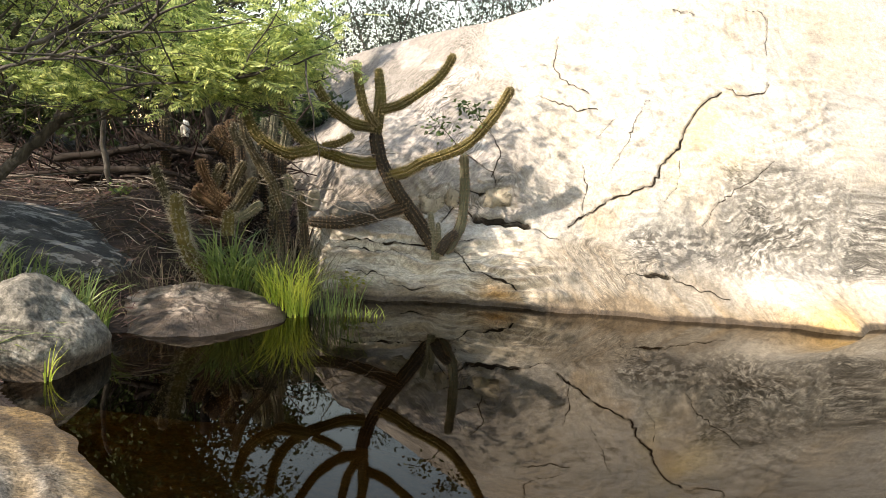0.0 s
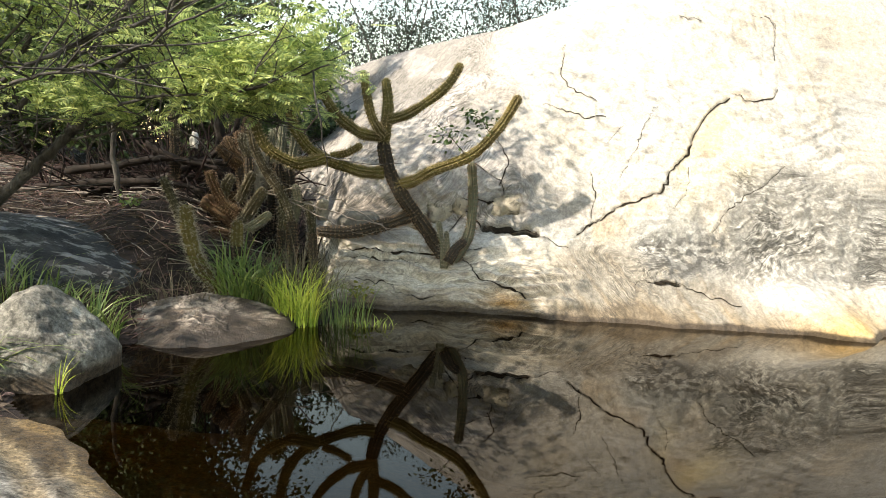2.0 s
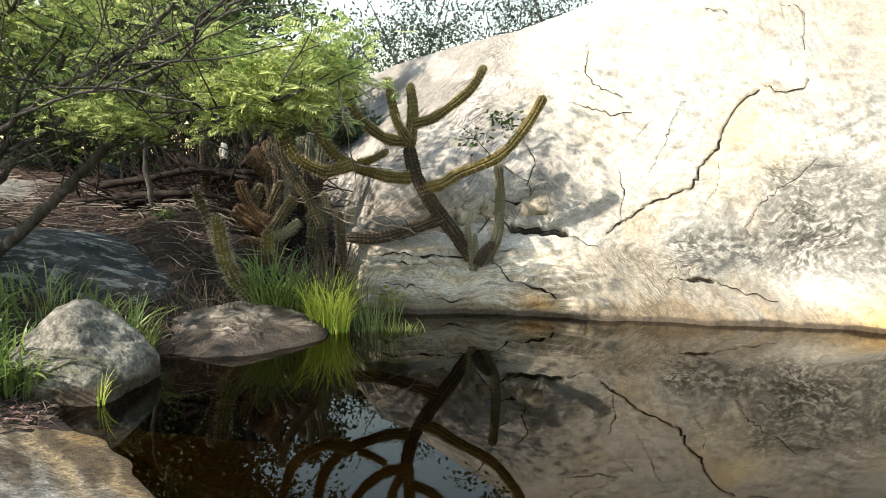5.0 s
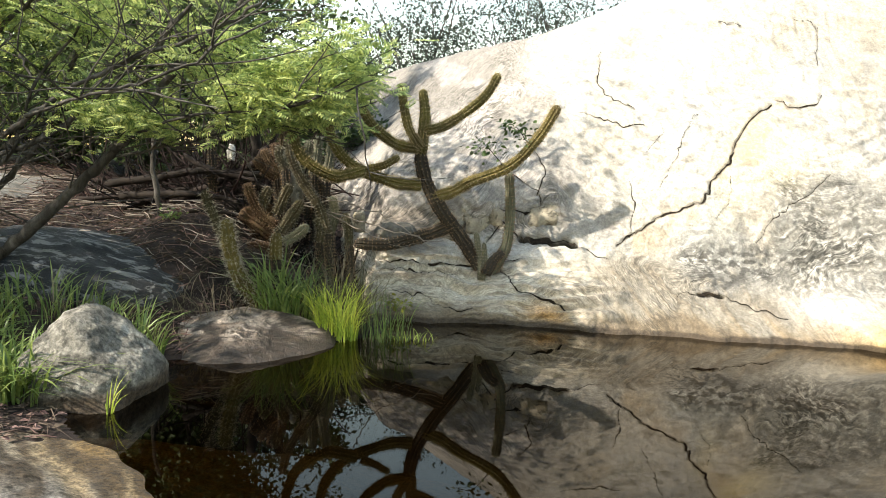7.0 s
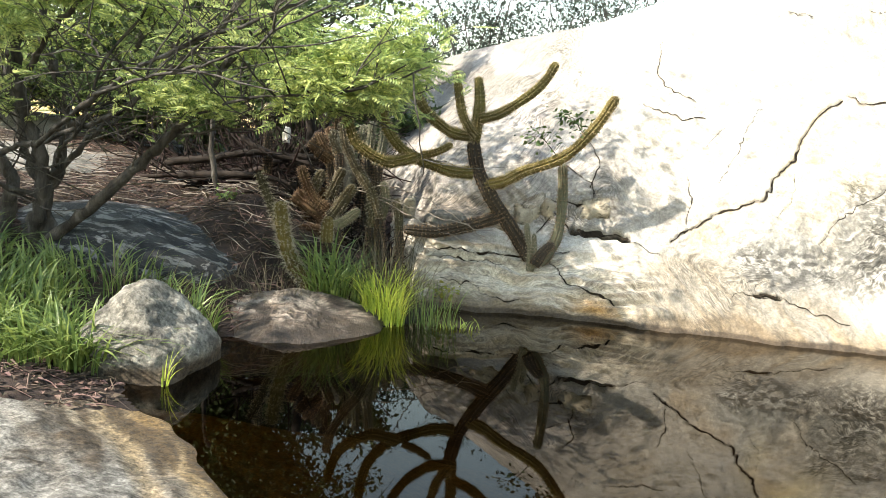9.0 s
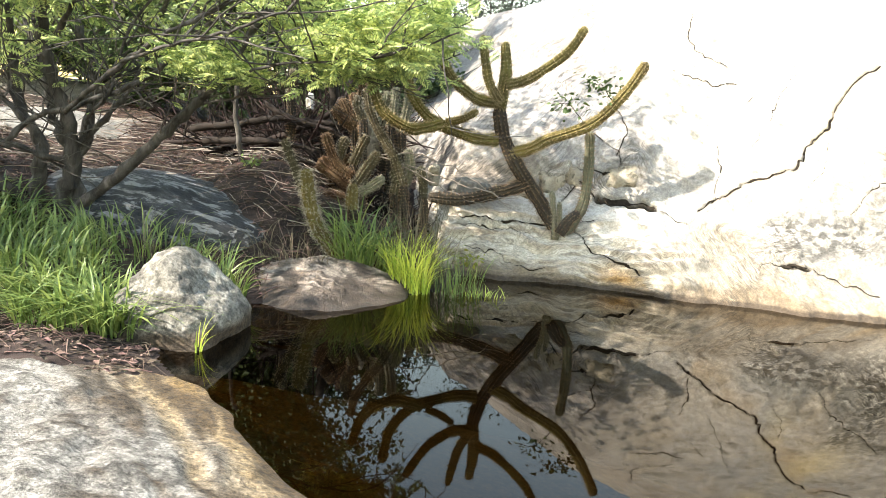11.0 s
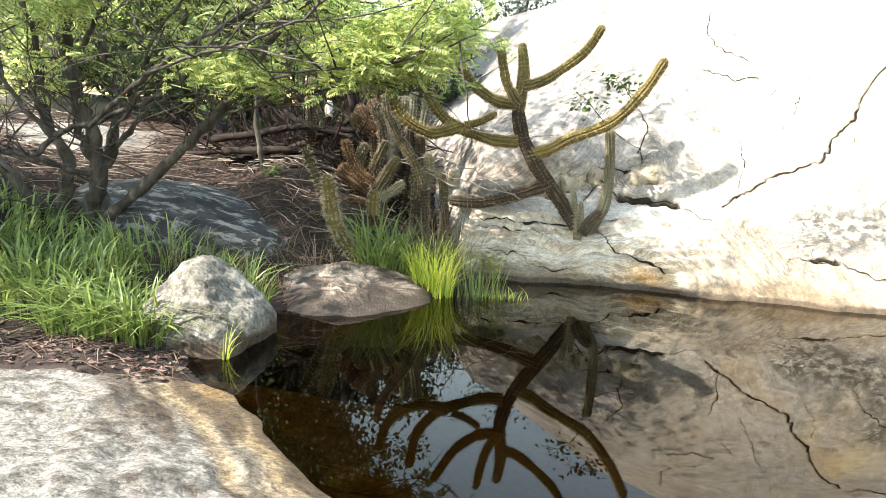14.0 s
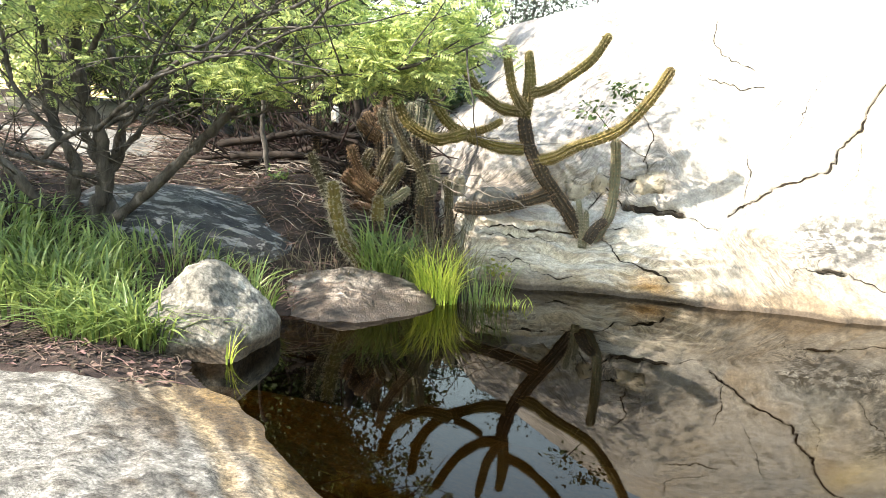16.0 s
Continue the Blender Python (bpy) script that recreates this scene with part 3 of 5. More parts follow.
    rust = np.exp(-((X - 0.62 - 0.5 * (0.12 - Z)) / 0.2) ** 2 - ((Z - 0.1) / 0.09) ** 2)
    tone = mix(tone, (0.48, 0.26, 0.08), 0.7 * rust)
    tip = np.exp(-((X - 3.55) / 0.3) ** 2 - ((Z - 0.08) / 0.13) ** 2)
    tone = mix(tone, (0.58, 0.36, 0.10), 0.65 * tip)
    tone = mix(tone, (0.13, 0.10, 0.066), 0.85 * smooth(0.17, 0.06, Z + 0.09 * fbm(X * 1.7, 2.0, 5.0, 4) + 0.02 * pits) * smooth(3.3, 2.8, X))
    tone = mix(tone, (0.05, 0.037, 0.025), 0.9 * smooth(0.055, 0.03, Z + 0.012 * pits))
    # Crack cores go near-black: the slots' shade is put into the colour.
    tone = mix(tone, (0.02, 0.016, 0.013), np.clip(1.5 * crack_shade, 0, 1))
    v, f = height_sheet(X, Y, Z)
    me = mesh_from("boulder", v, f[:, ::-1], GNEISS, True)
    veined = 0.05 + 0.8 * np.maximum(swirl, 0.85 * veil) + 0.9 * speckle + (0.30 + 0.25 * smooth(0.6, 1.4, X)) * foot
    paint(me, tone.reshape(-1, 3), veined * (1 - crack_shade) * (0.3 + 0.7 * patch))
    stream = me.attributes.new("flow", "FLOAT_VECTOR", "POINT")
    stream.data.foreach_set("vector", np.stack([across, onward, 0 * X], -1).astype(np.float32).ravel())
    ob = new("boulder", me)
    # a near-black strip along each crack stands in for the shade inside it
    levels = np.linspace(0.2, 7, 700)
    for name, (line, width, deep) in CRACKS.items():
        q = spline(np.array(ragged[name]), len(ragged[name]) * 3)
        t = np.gradient(q, axis=0)
        t /= np.linalg.norm(t, axis=1)[:, None] + 1e-9
        n = len(q)
        w = 0.58 * width * (0.35 + 0.45 * np.sin(np.linspace(0, np.pi, n)) + 0.9 * grain(np.linspace(0, n / 5, n), 0.5, width * 900))
        w = np.clip(w, 0.0008, 0.03)
        verts = []
        for side in (-1, 1):
            px_, pz_ = q[:, 0] - side * t[:, 1] * w, q[:, 1] + side * t[:, 0] * w
            dx, dy, dz = dome(px_[:, None] + 0 * levels, levels + 0 * px_[:, None])
            py_ = np.array([np.interp(h, zz, yy) for h, zz, yy in zip(pz_, dz, dy)])
            pv_ = np.array([np.interp(h, zz, levels) for h, zz in zip(pz_, dz)])
            o = uncut[np.abs(xs[:, None] - px_).argmin(0), np.abs(vs[:, None] - pv_).argmin(0)]
            sink = 0.02 if width > 0.015 else -0.004
            verts.append(np.stack([px_, py_ - 0.75 * o + sink, pz_ + 0.66 * o * smooth(0.0, 0.2, pz_)], 1))
        faces = [(k, k + 1, n + k + 1, n + k) for k in range(n - 1)]
        part("fissure", mesh_from("fissure", np.vstack(verts), faces, FISSURE), ob)
    return tagged(ob, "huge pale banded gneiss boulder with dark cracks rising from the pond", "boulder")


great_boulder()


def fore_rock():
    """The pale slab on which one stands at the water's edge."""
    X, Y = np.meshgrid(axis((-4.2, -2.9, 0.04), (-2.9, 0.2, 0.015), (0.2, 4.0, 0.06)), axis((-3, 0.9, 0.06), (0.9, 3.6, 0.015)), indexing="ij")
    line = [(4, -1.1), (2, 0.2), (0.3, 1.25), (-0.9, 2.17), (-1.5, 2.68), (-2.0, 3.12), (-3.0, 4.0)]
    side = np.interp(X, [p[0] for p in line[::-1]], [p[1] for p in line[::-1]])
    s = np.where(Y > side, 1, -1) * along(line, X, Y) + 0.05 * fbm(X * 2.2, Y * 2.2, 2.0, 3)
    far = (Y - (2.86 + 0.32 * (X + 2.0))) * 0.95 + 0.06 * fbm(X * 3, Y * 3, 5.0, 3)
    to_water = np.where(s < 0, 0.30 * (1 - np.exp(np.minimum(s, 0) / 0.85)), -0.27 * s)
    to_soil = np.where(far < 0, 0.115 + 0.26 * (1 - np.exp(np.minimum(far, 0) / 0.6)), 0.115 - 0.9 * far)
    k = 0.035
    Z = -k * np.log(np.exp(-to_water / k) + np.exp(-to_soil / k))
    lines = fbm((X * 0.75 + Y * 0.66) * 9 + 2 * fbm(X, Y, 1.0, 2), (X * 0.66 - Y * 0.75) * 1.6, 2.0, 4)
    pits = fbm(X * 14, Y * 14, 4.0, 4)
    Z = Z + 0.012 * lines * smooth(-0.05, -0.3, s) + 0.009 * pits * smooth(0.0, -0.15, s) + 0.02 * fbm(X * 2.5, Y * 2.5, 8.0, 3)
    rim = np.minimum(np.minimum(X + 4.2, 4.0 - X), Y + 3.0) + 0.35 * fbm(X * 1.1, Y * 1.1, 3.0, 3)
    Z = Z - 0.55 * smooth(0.75, 0.1, rim)
    Z = np.maximum(Z, -1.2)
    tone = mix(np.broadcast_to((0.24, 0.23, 0.205), (*X.shape, 3)), (0.13, 0.123, 0.107), 0.4 * smooth(0.1, 0.7, 0.6 * lines + 0.8 * pits))
    tone = mix(tone, (0.10, 0.094, 0.082), 0.8 * smooth(0.3, 0.6, pits + 0.3 * lines))
    near = smooth(0.46, 0.06, -s + 0.20 * lines)
    tone = mix(tone, (0.25, 0.17, 0.07), 0.7 * near)
    tone = mix(tone, (0.16, 0.10, 0.036), 0.85 * smooth(-0.12, 0.0, s + 0.08 * lines))
    # Dark strands along the edge; shade on the slab's side is painted in too.
    strand_shade = fbm(s * 16 + 1.5 * fbm(X * 2, Y * 2, 6.0, 2), (X * 0.8 - Y * 0.6) * 2.2, 3.0, 4)
    tone = mix(tone, (0.055, 0.036, 0.018), 0.85 * smooth(-0.2, 0.3, strand_shade) * smooth(-0.85, -0.35, s + 0.14 * pits) * smooth(0.5, 0.2, s))
    tone = mix(tone, (0.10, 0.07, 0.028), 0.8 * smooth(0.05, 0.4, s))
    v, f = height_sheet(X, Y, Z)
    me = mesh_from("rock_slab", v, f, GRANITE, True)
    paint(me, tone.reshape(-1, 3), 0.4 + 0 * Z)
    return tagged(new("rock_slab", me), "sunlit pale granite slab, orange-stained where it dips into the water", "rock")


fore_rock()


def stone(name, label, centre, radii, material, turn=0, lean=0.0, rough=0.12, seed=1.0, power=2.3, detail=5, bottom=-0.6):
    """A weathered stone: a squarish ellipsoid with worn planes and pits."""
    bm = bmesh.new()
    bmesh.ops.create_icosphere(bm, subdivisions=detail, radius=1.0)
    p = np.array([v.co[:] for v in bm.verts])
    p /= (np.abs(p) ** power).sum(1)[:, None] ** (1 / power)
    big = fbm(p[:, 0] * 1.3 + seed, p[:, 1] * 1.3, p[:, 2] * 1.3, 2)
    small = fbm(p[:, 0] * 5 + seed, p[:, 1] * 5, p[:, 2] * 5, 4)
    p = p * (1 + rough * big + 0.22 * rough * small)[:, None]
    p[:, 2] = np.maximum(p[:, 2], bottom)
    p[:, 0] += lean * p[:, 2]
    for vert, q in zip(bm.verts, p):
        vert.co = Vector(q * np.array(radii))
    me = bpy.data.meshes.new(name)
    bm.to_mesh(me)
    bm.free()
    me.materials.append(material)
    me.polygons.foreach_set("use_smooth", [True] * len(me.polygons))
    ob = new(name, me)
    ob.matrix_world = pose(*centre, 0, 0, turn)
    return tagged(ob, label, "stone")


def faceted(name, label, centre, planes, material, turn=0, sharp=11, rough=0.03, seed=1.0, detail=6, colours=None, streaks=0.0):
    """A stone bounded by worn planes (normal x, y, z and distance), with rounded arrises, chips and pits."""
    bm = bmesh.new()
    bmesh.ops.create_icosphere(bm, subdivisions=detail, radius=1.0)
    u = np.array([v.co[:] for v in bm.verts])
    total = 0
    for nx, ny, nz, d in planes:
        n = np.array((nx, ny, nz)) / math.sqrt(nx * nx + ny * ny + nz * nz)
        total = total + (np.maximum(u @ n, 0) / d) ** sharp
    p = u * (total ** (-1 / sharp))[:, None]
    big = fbm(p[:, 0] * 4 + seed, p[:, 1] * 4, p[:, 2] * 4, 3)
    small = fbm(p[:, 0] * 22 + seed, p[:, 1] * 22, p[:, 2] * 22, 4)
    p = p + u * (rough * big + 0.22 * rough * small)[:, None]
    for vert, q in zip(bm.verts, p):
        vert.co = Vector(q)
    me = bpy.data.meshes.new(name)
    bm.to_mesh(me)
    bm.free()
    me.materials.append(material)
    me.polygons.foreach_set("use_smooth", [True] * len(me.polygons))
    if colours:
        body, pale, shade, wet = colours
        tone = mix(np.broadcast_to(body, p.shape), shade, smooth(0.0, 0.6, fbm(p[:, 0] * 9 + seed, p[:, 1] * 9, p[:, 2] * 9, 4)))
        tone = mix(tone, pale, smooth(0.05, 0.35, fbm(p[:, 0] * 13, p[:, 1] * 13 + seed, p[:, 2] * 13, 4)) * smooth(-0.5, 0.2, fbm(p[:, 0] * 3, p[:, 1] * 3, p[:, 2] * 3 + seed, 2)))
        if streaks:
            bend = p[:, 1] + 0.35 * p[:, 0] + 0.06 * fbm(p[:, 0] * 3, p[:, 1] * 3, seed, 3)
            tone = mix(tone, shade, streaks * smooth(-0.05, 0.35, fbm(p[:, 0] * 3.0, bend * 34, p[:, 2] * 30, 3)))
            tone = mix(tone, pale, 0.8 * streaks * smooth(0.2, 0.5, fbm(p[:, 0] * 2.4 + 5, bend * 27, p[:, 2] * 22, 3)))
        # Wet brown foot, carried higher so the underside's shade is in the colour too.
        tone = mix(tone, wet, 0.92 * smooth(0.15, 0.05, p[:, 2] + centre[2] + 0.04 * big))
        paint(me, tone, np.full(len(p), 0.7))
    ob = new(name, me)
    ob.matrix_world = pose(*centre, 0, 0, turn)
    return tagged(ob, label, "stone")


faceted("grey_stone", "blunt grey stone with pale lichen and a wet brown foot", (-2.11, 3.56, 0.12),
        [(-0.15, -0.1, 1, 0.375), (0.72, -0.12, 0.69, 0.225), (-1, 0, 0.1, 0.33), (-0.75, -0.2, 0.65, 0.375), (-0.1, -1, 0.28, 0.26), (0.6, -0.75, 0.3, 0.28), (0, 1, 0.2, 0.28), (1, -0.1, -0.2, 0.28), (0, 0, -1, 0.32)],
        LICHEN_STONE, turn=4, rough=0.036, seed=3.0, colours=((0.18, 0.17, 0.145), (0.33, 0.318, 0.278), (0.10, 0.094, 0.082), (0.05, 0.034, 0.02)))
faceted("flat_rock", "low flat streaked rock that dips into the pond", (-1.66, 4.62, 0.03),
        [(0.24, -0.30, 0.92, 0.105), (-0.26, -0.28, 0.92, 0.135), (0.10, -0.66, 0.74, 0.19), (0, -1, 0, 0.40), (0.75, -0.45, 0.48, 0.50), (1, 0, 0, 0.68), (-1, -0.2, 0.2, 0.60), (-0.5, -0.3, 0.8, 0.27), (0, 1, 0, 0.42), (0, 0, -1, 0.25)],
        STREAKED_STONE, turn=12, rough=0.05, seed=8.0, sharp=9, streaks=0.9,
        colours=((0.115, 0.088, 0.066), (0.29, 0.25, 0.21), (0.028, 0.02, 0.015), (0.03, 0.02, 0.013)))
stone("dark_slab", "large smooth blue-grey rock slab bedded in the litter", (-3.3, 5.60, 0.15), (1.5, 0.9, 0.58), SLATE, turn=-10, rough=0.13, seed=5.0, power=2.1, lean=-0.35)
stone("buff_stone", "weathered buff stone among the dead twigs", (-2.66, 6.45, 0.62), (0.24, 0.2, 0.19), GREY_STONE, turn=10, rough=0.25, seed=2.0, detail=4)
stone("white_stone", "small pale stone beside the cactus clump", (-1.13, 6.40, 0.82), (0.06, 0.05, 0.13), BUFF_STONE, rough=0.4, seed=6.0, detail=3)
stone("boulder_block", "grey angular block at the foot of the boulder", (-0.80, 6.55, 0.68), (0.22, 0.16, 0.16), GREY_STONE, turn=20, rough=0.2, seed=9.0, detail=4)
stone("pale_outcrop", "pale grey rock sheet behind the tree trunk, in sunlight", (-6.25, 7.45, 0.74), (1.85, 1.35, 0.47), PALE_ROCK, turn=-6, rough=0.12, seed=14.0, detail=5)
stone("pale_outcrop", "pale sunlit rock outcrop on the slope behind the tree", (-7.6, 9.0, 1.05), (1.9, 0.9, 0.55), GREY_STONE, turn=8, rough=0.15, seed=11.0, detail=5)
stone("white_stone", "white upright stone among dead cactus stems", (-2.575, 6.98, 1.48), (0.04, 0.035, 0.09), WHITE_STONE, rough=0.9, seed=4.0, detail=4, power=1.8, lean=-0.5, bottom=-1.0)
stone("buff_stone", "small pale buff stone wedged behind the cacti", (-1.93, 7.02, 1.05), (0.12, 0.09, 0.32), BUFF_STONE, turn=30, rough=0.25, seed=21.0, detail=4)
for bx, by, bz, rx, rz, bt in ((0.30, 6.70, 0.90, 0.19, 0.15, 5), (0.64, 6.66, 0.93, 0.22, 0.14, -8), (0.02, 6.72, 0.82, 0.16, 0.15, 12), (-0.28, 6.70, 0.74, 0.18, 0.14, -15)):
    stone("rock_block", "weathered buff block wedged at the foot of the boulder", (bx, by, bz), (rx, 0.13, rz), BUFF_STONE, turn=bt, rough=0.25, seed=bx * 7, detail=4, power=2.6)

# ---- cacti ----
def cactus_arm(points, r0, r1, ribs=10, spacing=0.028, spine=0.028, per=7, tips=0.05):
    """A fluted stem with a rounded end, and its spines: two (verts, faces) sets."""
    p = np.asarray(points, float)
    length = np.linalg.norm(np.diff(p, axis=0), axis=1).sum()
    n = max(18, int(length / 0.03) + 7)
    near_end = np.array([0.22, 0.45, 0.64, 0.79, 0.90, 0.97, 1.0]) * min(0.5, tips / length)
    s = np.concatenate([np.linspace(0, 1 - min(0.5, tips / length), n - 7), 1 - min(0.5, tips / length) + near_end])
    path = spline(p, 40 * n)[np.clip((s * (40 * n - 1)).astype(int), 0, 40 * n - 1)]
    radii = (r0 + (r1 - r0) * s) * (1 + 0.05 * np.sin(s * length * 22 + rng.uniform(0, 6)) + 0.03 * rng.standard_normal(n))
    end = (1 - s) * length
    radii = radii * np.sqrt(np.clip(1 - (1 - np.clip(end / tips, 0, 1)) ** 2, 0.02, 1))
    stem = tube(path, radii, sides=ribs * 4, ribs=ribs, depth=0.42)
    t, u, w = frames(path)
    m = max(4, int(length / spacing))
    pos = np.interp(np.clip(((np.arange(m) + 0.5) / m)[:, None] + rng.uniform(-0.3, 0.3, (m, ribs)) / m, 0, 0.999), s, np.arange(n))
    k = pos.astype(int).ravel()
    a = np.tile(np.arange(ribs) * 2 * np.pi / ribs, m)
    out = np.cos(a)[:, None] * u[k] + np.sin(a)[:, None] * w[k]
    root = path[k] + out * radii[k][:, None] * 0.97
    root, out, tan = (np.repeat(q, per, 0) for q in (root, out, t[k]))
    way = out + rng.standard_normal(out.shape) * 0.55 + tan * rng.uniform(-0.2, 0.6, (len(out), 1))
    way /= np.linalg.norm(way, axis=1)[:, None]
    reach = spine * rng.uniform(0.45, 1.25, (len(out), 1))
    side = np.cross(way, rng.standard_normal(way.shape))
    side /= np.linalg.norm(side, axis=1)[:, None]
    other = np.cross(way, side)
    thick = 0.0006 + 0.014 * spine
    verts = np.stack([root + side * thick, root - side * thick * 0.5 + other * thick * 0.87, root - side * thick * 0.5 - other * thick * 0.87, root + way * reach], 1).reshape(-1, 3)
    b = np.arange(len(out))[:, None] * 4
    faces = np.concatenate([b + (0, 1, 3), b + (1, 2, 3), b + (2, 0, 3)])
    return stem, (verts, faces.tolist())


def cactus(label, arms, skin, thorn, at, group="", **kw):
    """One plant: each arm is a part that carries its own spines."""
    plant = thing("cactus", label, "cactus", group, at=at)
    for points, r0, r1, *other in arms:
        own = other[0] if other else skin
        needles = RUST_SPINE if own in (TRUNK_CACTUS, RUST_CACTUS) else thorn
        stem, spines = cactus_arm(points, r0, r1, **kw)
        arm = part("stem", mesh_from("stem", *stem, own, True), plant)
        tagged(part("spine_cover", mesh_from("spine_cover", *spines, needles), arm, "stiff spines along the ribs"), kind="stuff")
    return plant


cactus("tall candelabra cactus with upcurved yellow-green arms on the boulder ledge", [
    ([(0.10, 6.29, 0.40), (0.03, 6.27, 0.50), (-0.10, 6.23, 0.68), (-0.20, 6.2, 0.81), (-0.35, 6.16, 1.01), (-0.49, 6.14, 1.26), (-0.555, 6.13, 1.52)], 0.074, 0.060, TRUNK_CACTUS),
    ([(-0.55, 6.13, 1.49), (-0.525, 6.12, 1.68), (-0.515, 6.12, 1.84), (-0.545, 6.12, 2.07)], 0.060, 0.042),
    ([(-0.53, 6.15, 1.22), (-0.68, 6.13, 1.215), (-0.85, 6.09, 1.25), (-1.15, 6.02, 1.37), (-1.32, 5.96, 1.59), (-1.37, 5.9, 1.9)], 0.058, 0.042),
    ([(-1.04, 6.03, 1.33), (-1.18, 5.97, 1.28), (-1.32, 5.93, 1.27), (-1.56, 5.87, 1.42), (-1.66, 5.8, 1.72)], 0.055, 0.042),
    ([(-0.99, 6.0, 1.34), (-0.85, 5.99, 1.38), (-0.72, 6.0, 1.46)], 0.036, 0.03),
    ([(-0.57, 6.1, 1.54), (-0.72, 6.06, 1.555), (-0.83, 6.02, 1.61), (-0.97, 5.97, 1.73), (-1.15, 5.9, 2.02)], 0.050, 0.040),
    ([(-0.54, 6.1, 1.55), (-0.60, 6.07, 1.62), (-0.67, 6.05, 1.77), (-0.735, 6.0, 2.10)], 0.045, 0.038),
    ([(-0.50, 6.1, 1.70), (-0.36, 6.09, 1.74), (-0.21, 6.07, 1.83), (0.01, 6.03, 2.01), (0.13, 6.0, 2.21)], 0.046, 0.038),
    ([(-0.42, 6.15, 1.11), (-0.25, 6.12, 1.16), (-0.08, 6.09, 1.26), (0.27, 6.02, 1.42), (0.5, 5.96, 1.68), (0.645, 5.9, 1.94)], 0.056, 0.042),
    ([(-0.22, 6.2, 0.86), (-0.36, 6.18, 0.80), (-0.52, 6.17, 0.74), (-0.83, 6.13, 0.66), (-1.13, 6.1, 0.66)], 0.062, 0.052, TRUNK_CACTUS),
], CACTUS, DARK_SPINE, (0.03, 6.27, 0.50), group="boulder cacti", spine=0.030, per=7, spacing=0.020)

cactus("small upright cactus against the boulder, half dry", [
    ([(0.14, 6.27, 0.42), (0.22, 6.29, 0.54), (0.29, 6.30, 0.72), (0.30, 6.30, 1.05), (0.27, 6.24, 1.36)], 0.05, 0.045)],
    PALE_CACTUS, RUST_SPINE, (0.14, 6.27, 0.42), group="boulder cacti")
cactus("pair of seedling cactus fingers at the foot of the big one", [
    ([(0.05, 6.2, 0.36), (0.04, 6.2, 0.55), (0.01, 6.2, 0.68), (-0.01, 6.2, 0.80)], 0.028, 0.026),
    ([(0.07, 6.19, 0.36), (0.08, 6.18, 0.55), (0.065, 6.18, 0.71)], 0.026, 0.024)], PALE_CACTUS, SPINE, (0.07, 6.2, 0.4), group="boulder cacti")
cactus("brown dead cactus stump lying on the ledge", [
    ([(0.09, 6.16, 0.42), (0.16, 6.17, 0.55), (0.25, 6.2, 0.63)], 0.05, 0.045)], TRUNK_CACTUS, RUST_SPINE, (0.09, 6.16, 0.42), group="boulder cacti")
cactus("leaning cactus with long pale spines above the flat rock", [
    ([(-1.60, 5.3, 0.06), (-1.73, 5.25, 0.22), (-1.86, 5.18, 0.42), (-1.91, 5.1, 0.65), (-1.93, 5.05, 0.90)], 0.055, 0.05)],
    CACTUS, SPINE, (-1.70, 5.3, 0.10), group="clump cacti", spine=0.055, per=8, spacing=0.03)
cactus("thin leaning cactus behind the long-spined one", [
    ([(-1.92, 5.5, 0.2), (-2.02, 5.55, 0.45), (-2.13, 5.6, 0.67), (-2.33, 5.6, 1.1)], 0.05, 0.035)],
    OLD_CACTUS, SPINE, (-1.92, 5.5, 0.2), group="clump cacti", spine=0.045, per=6)

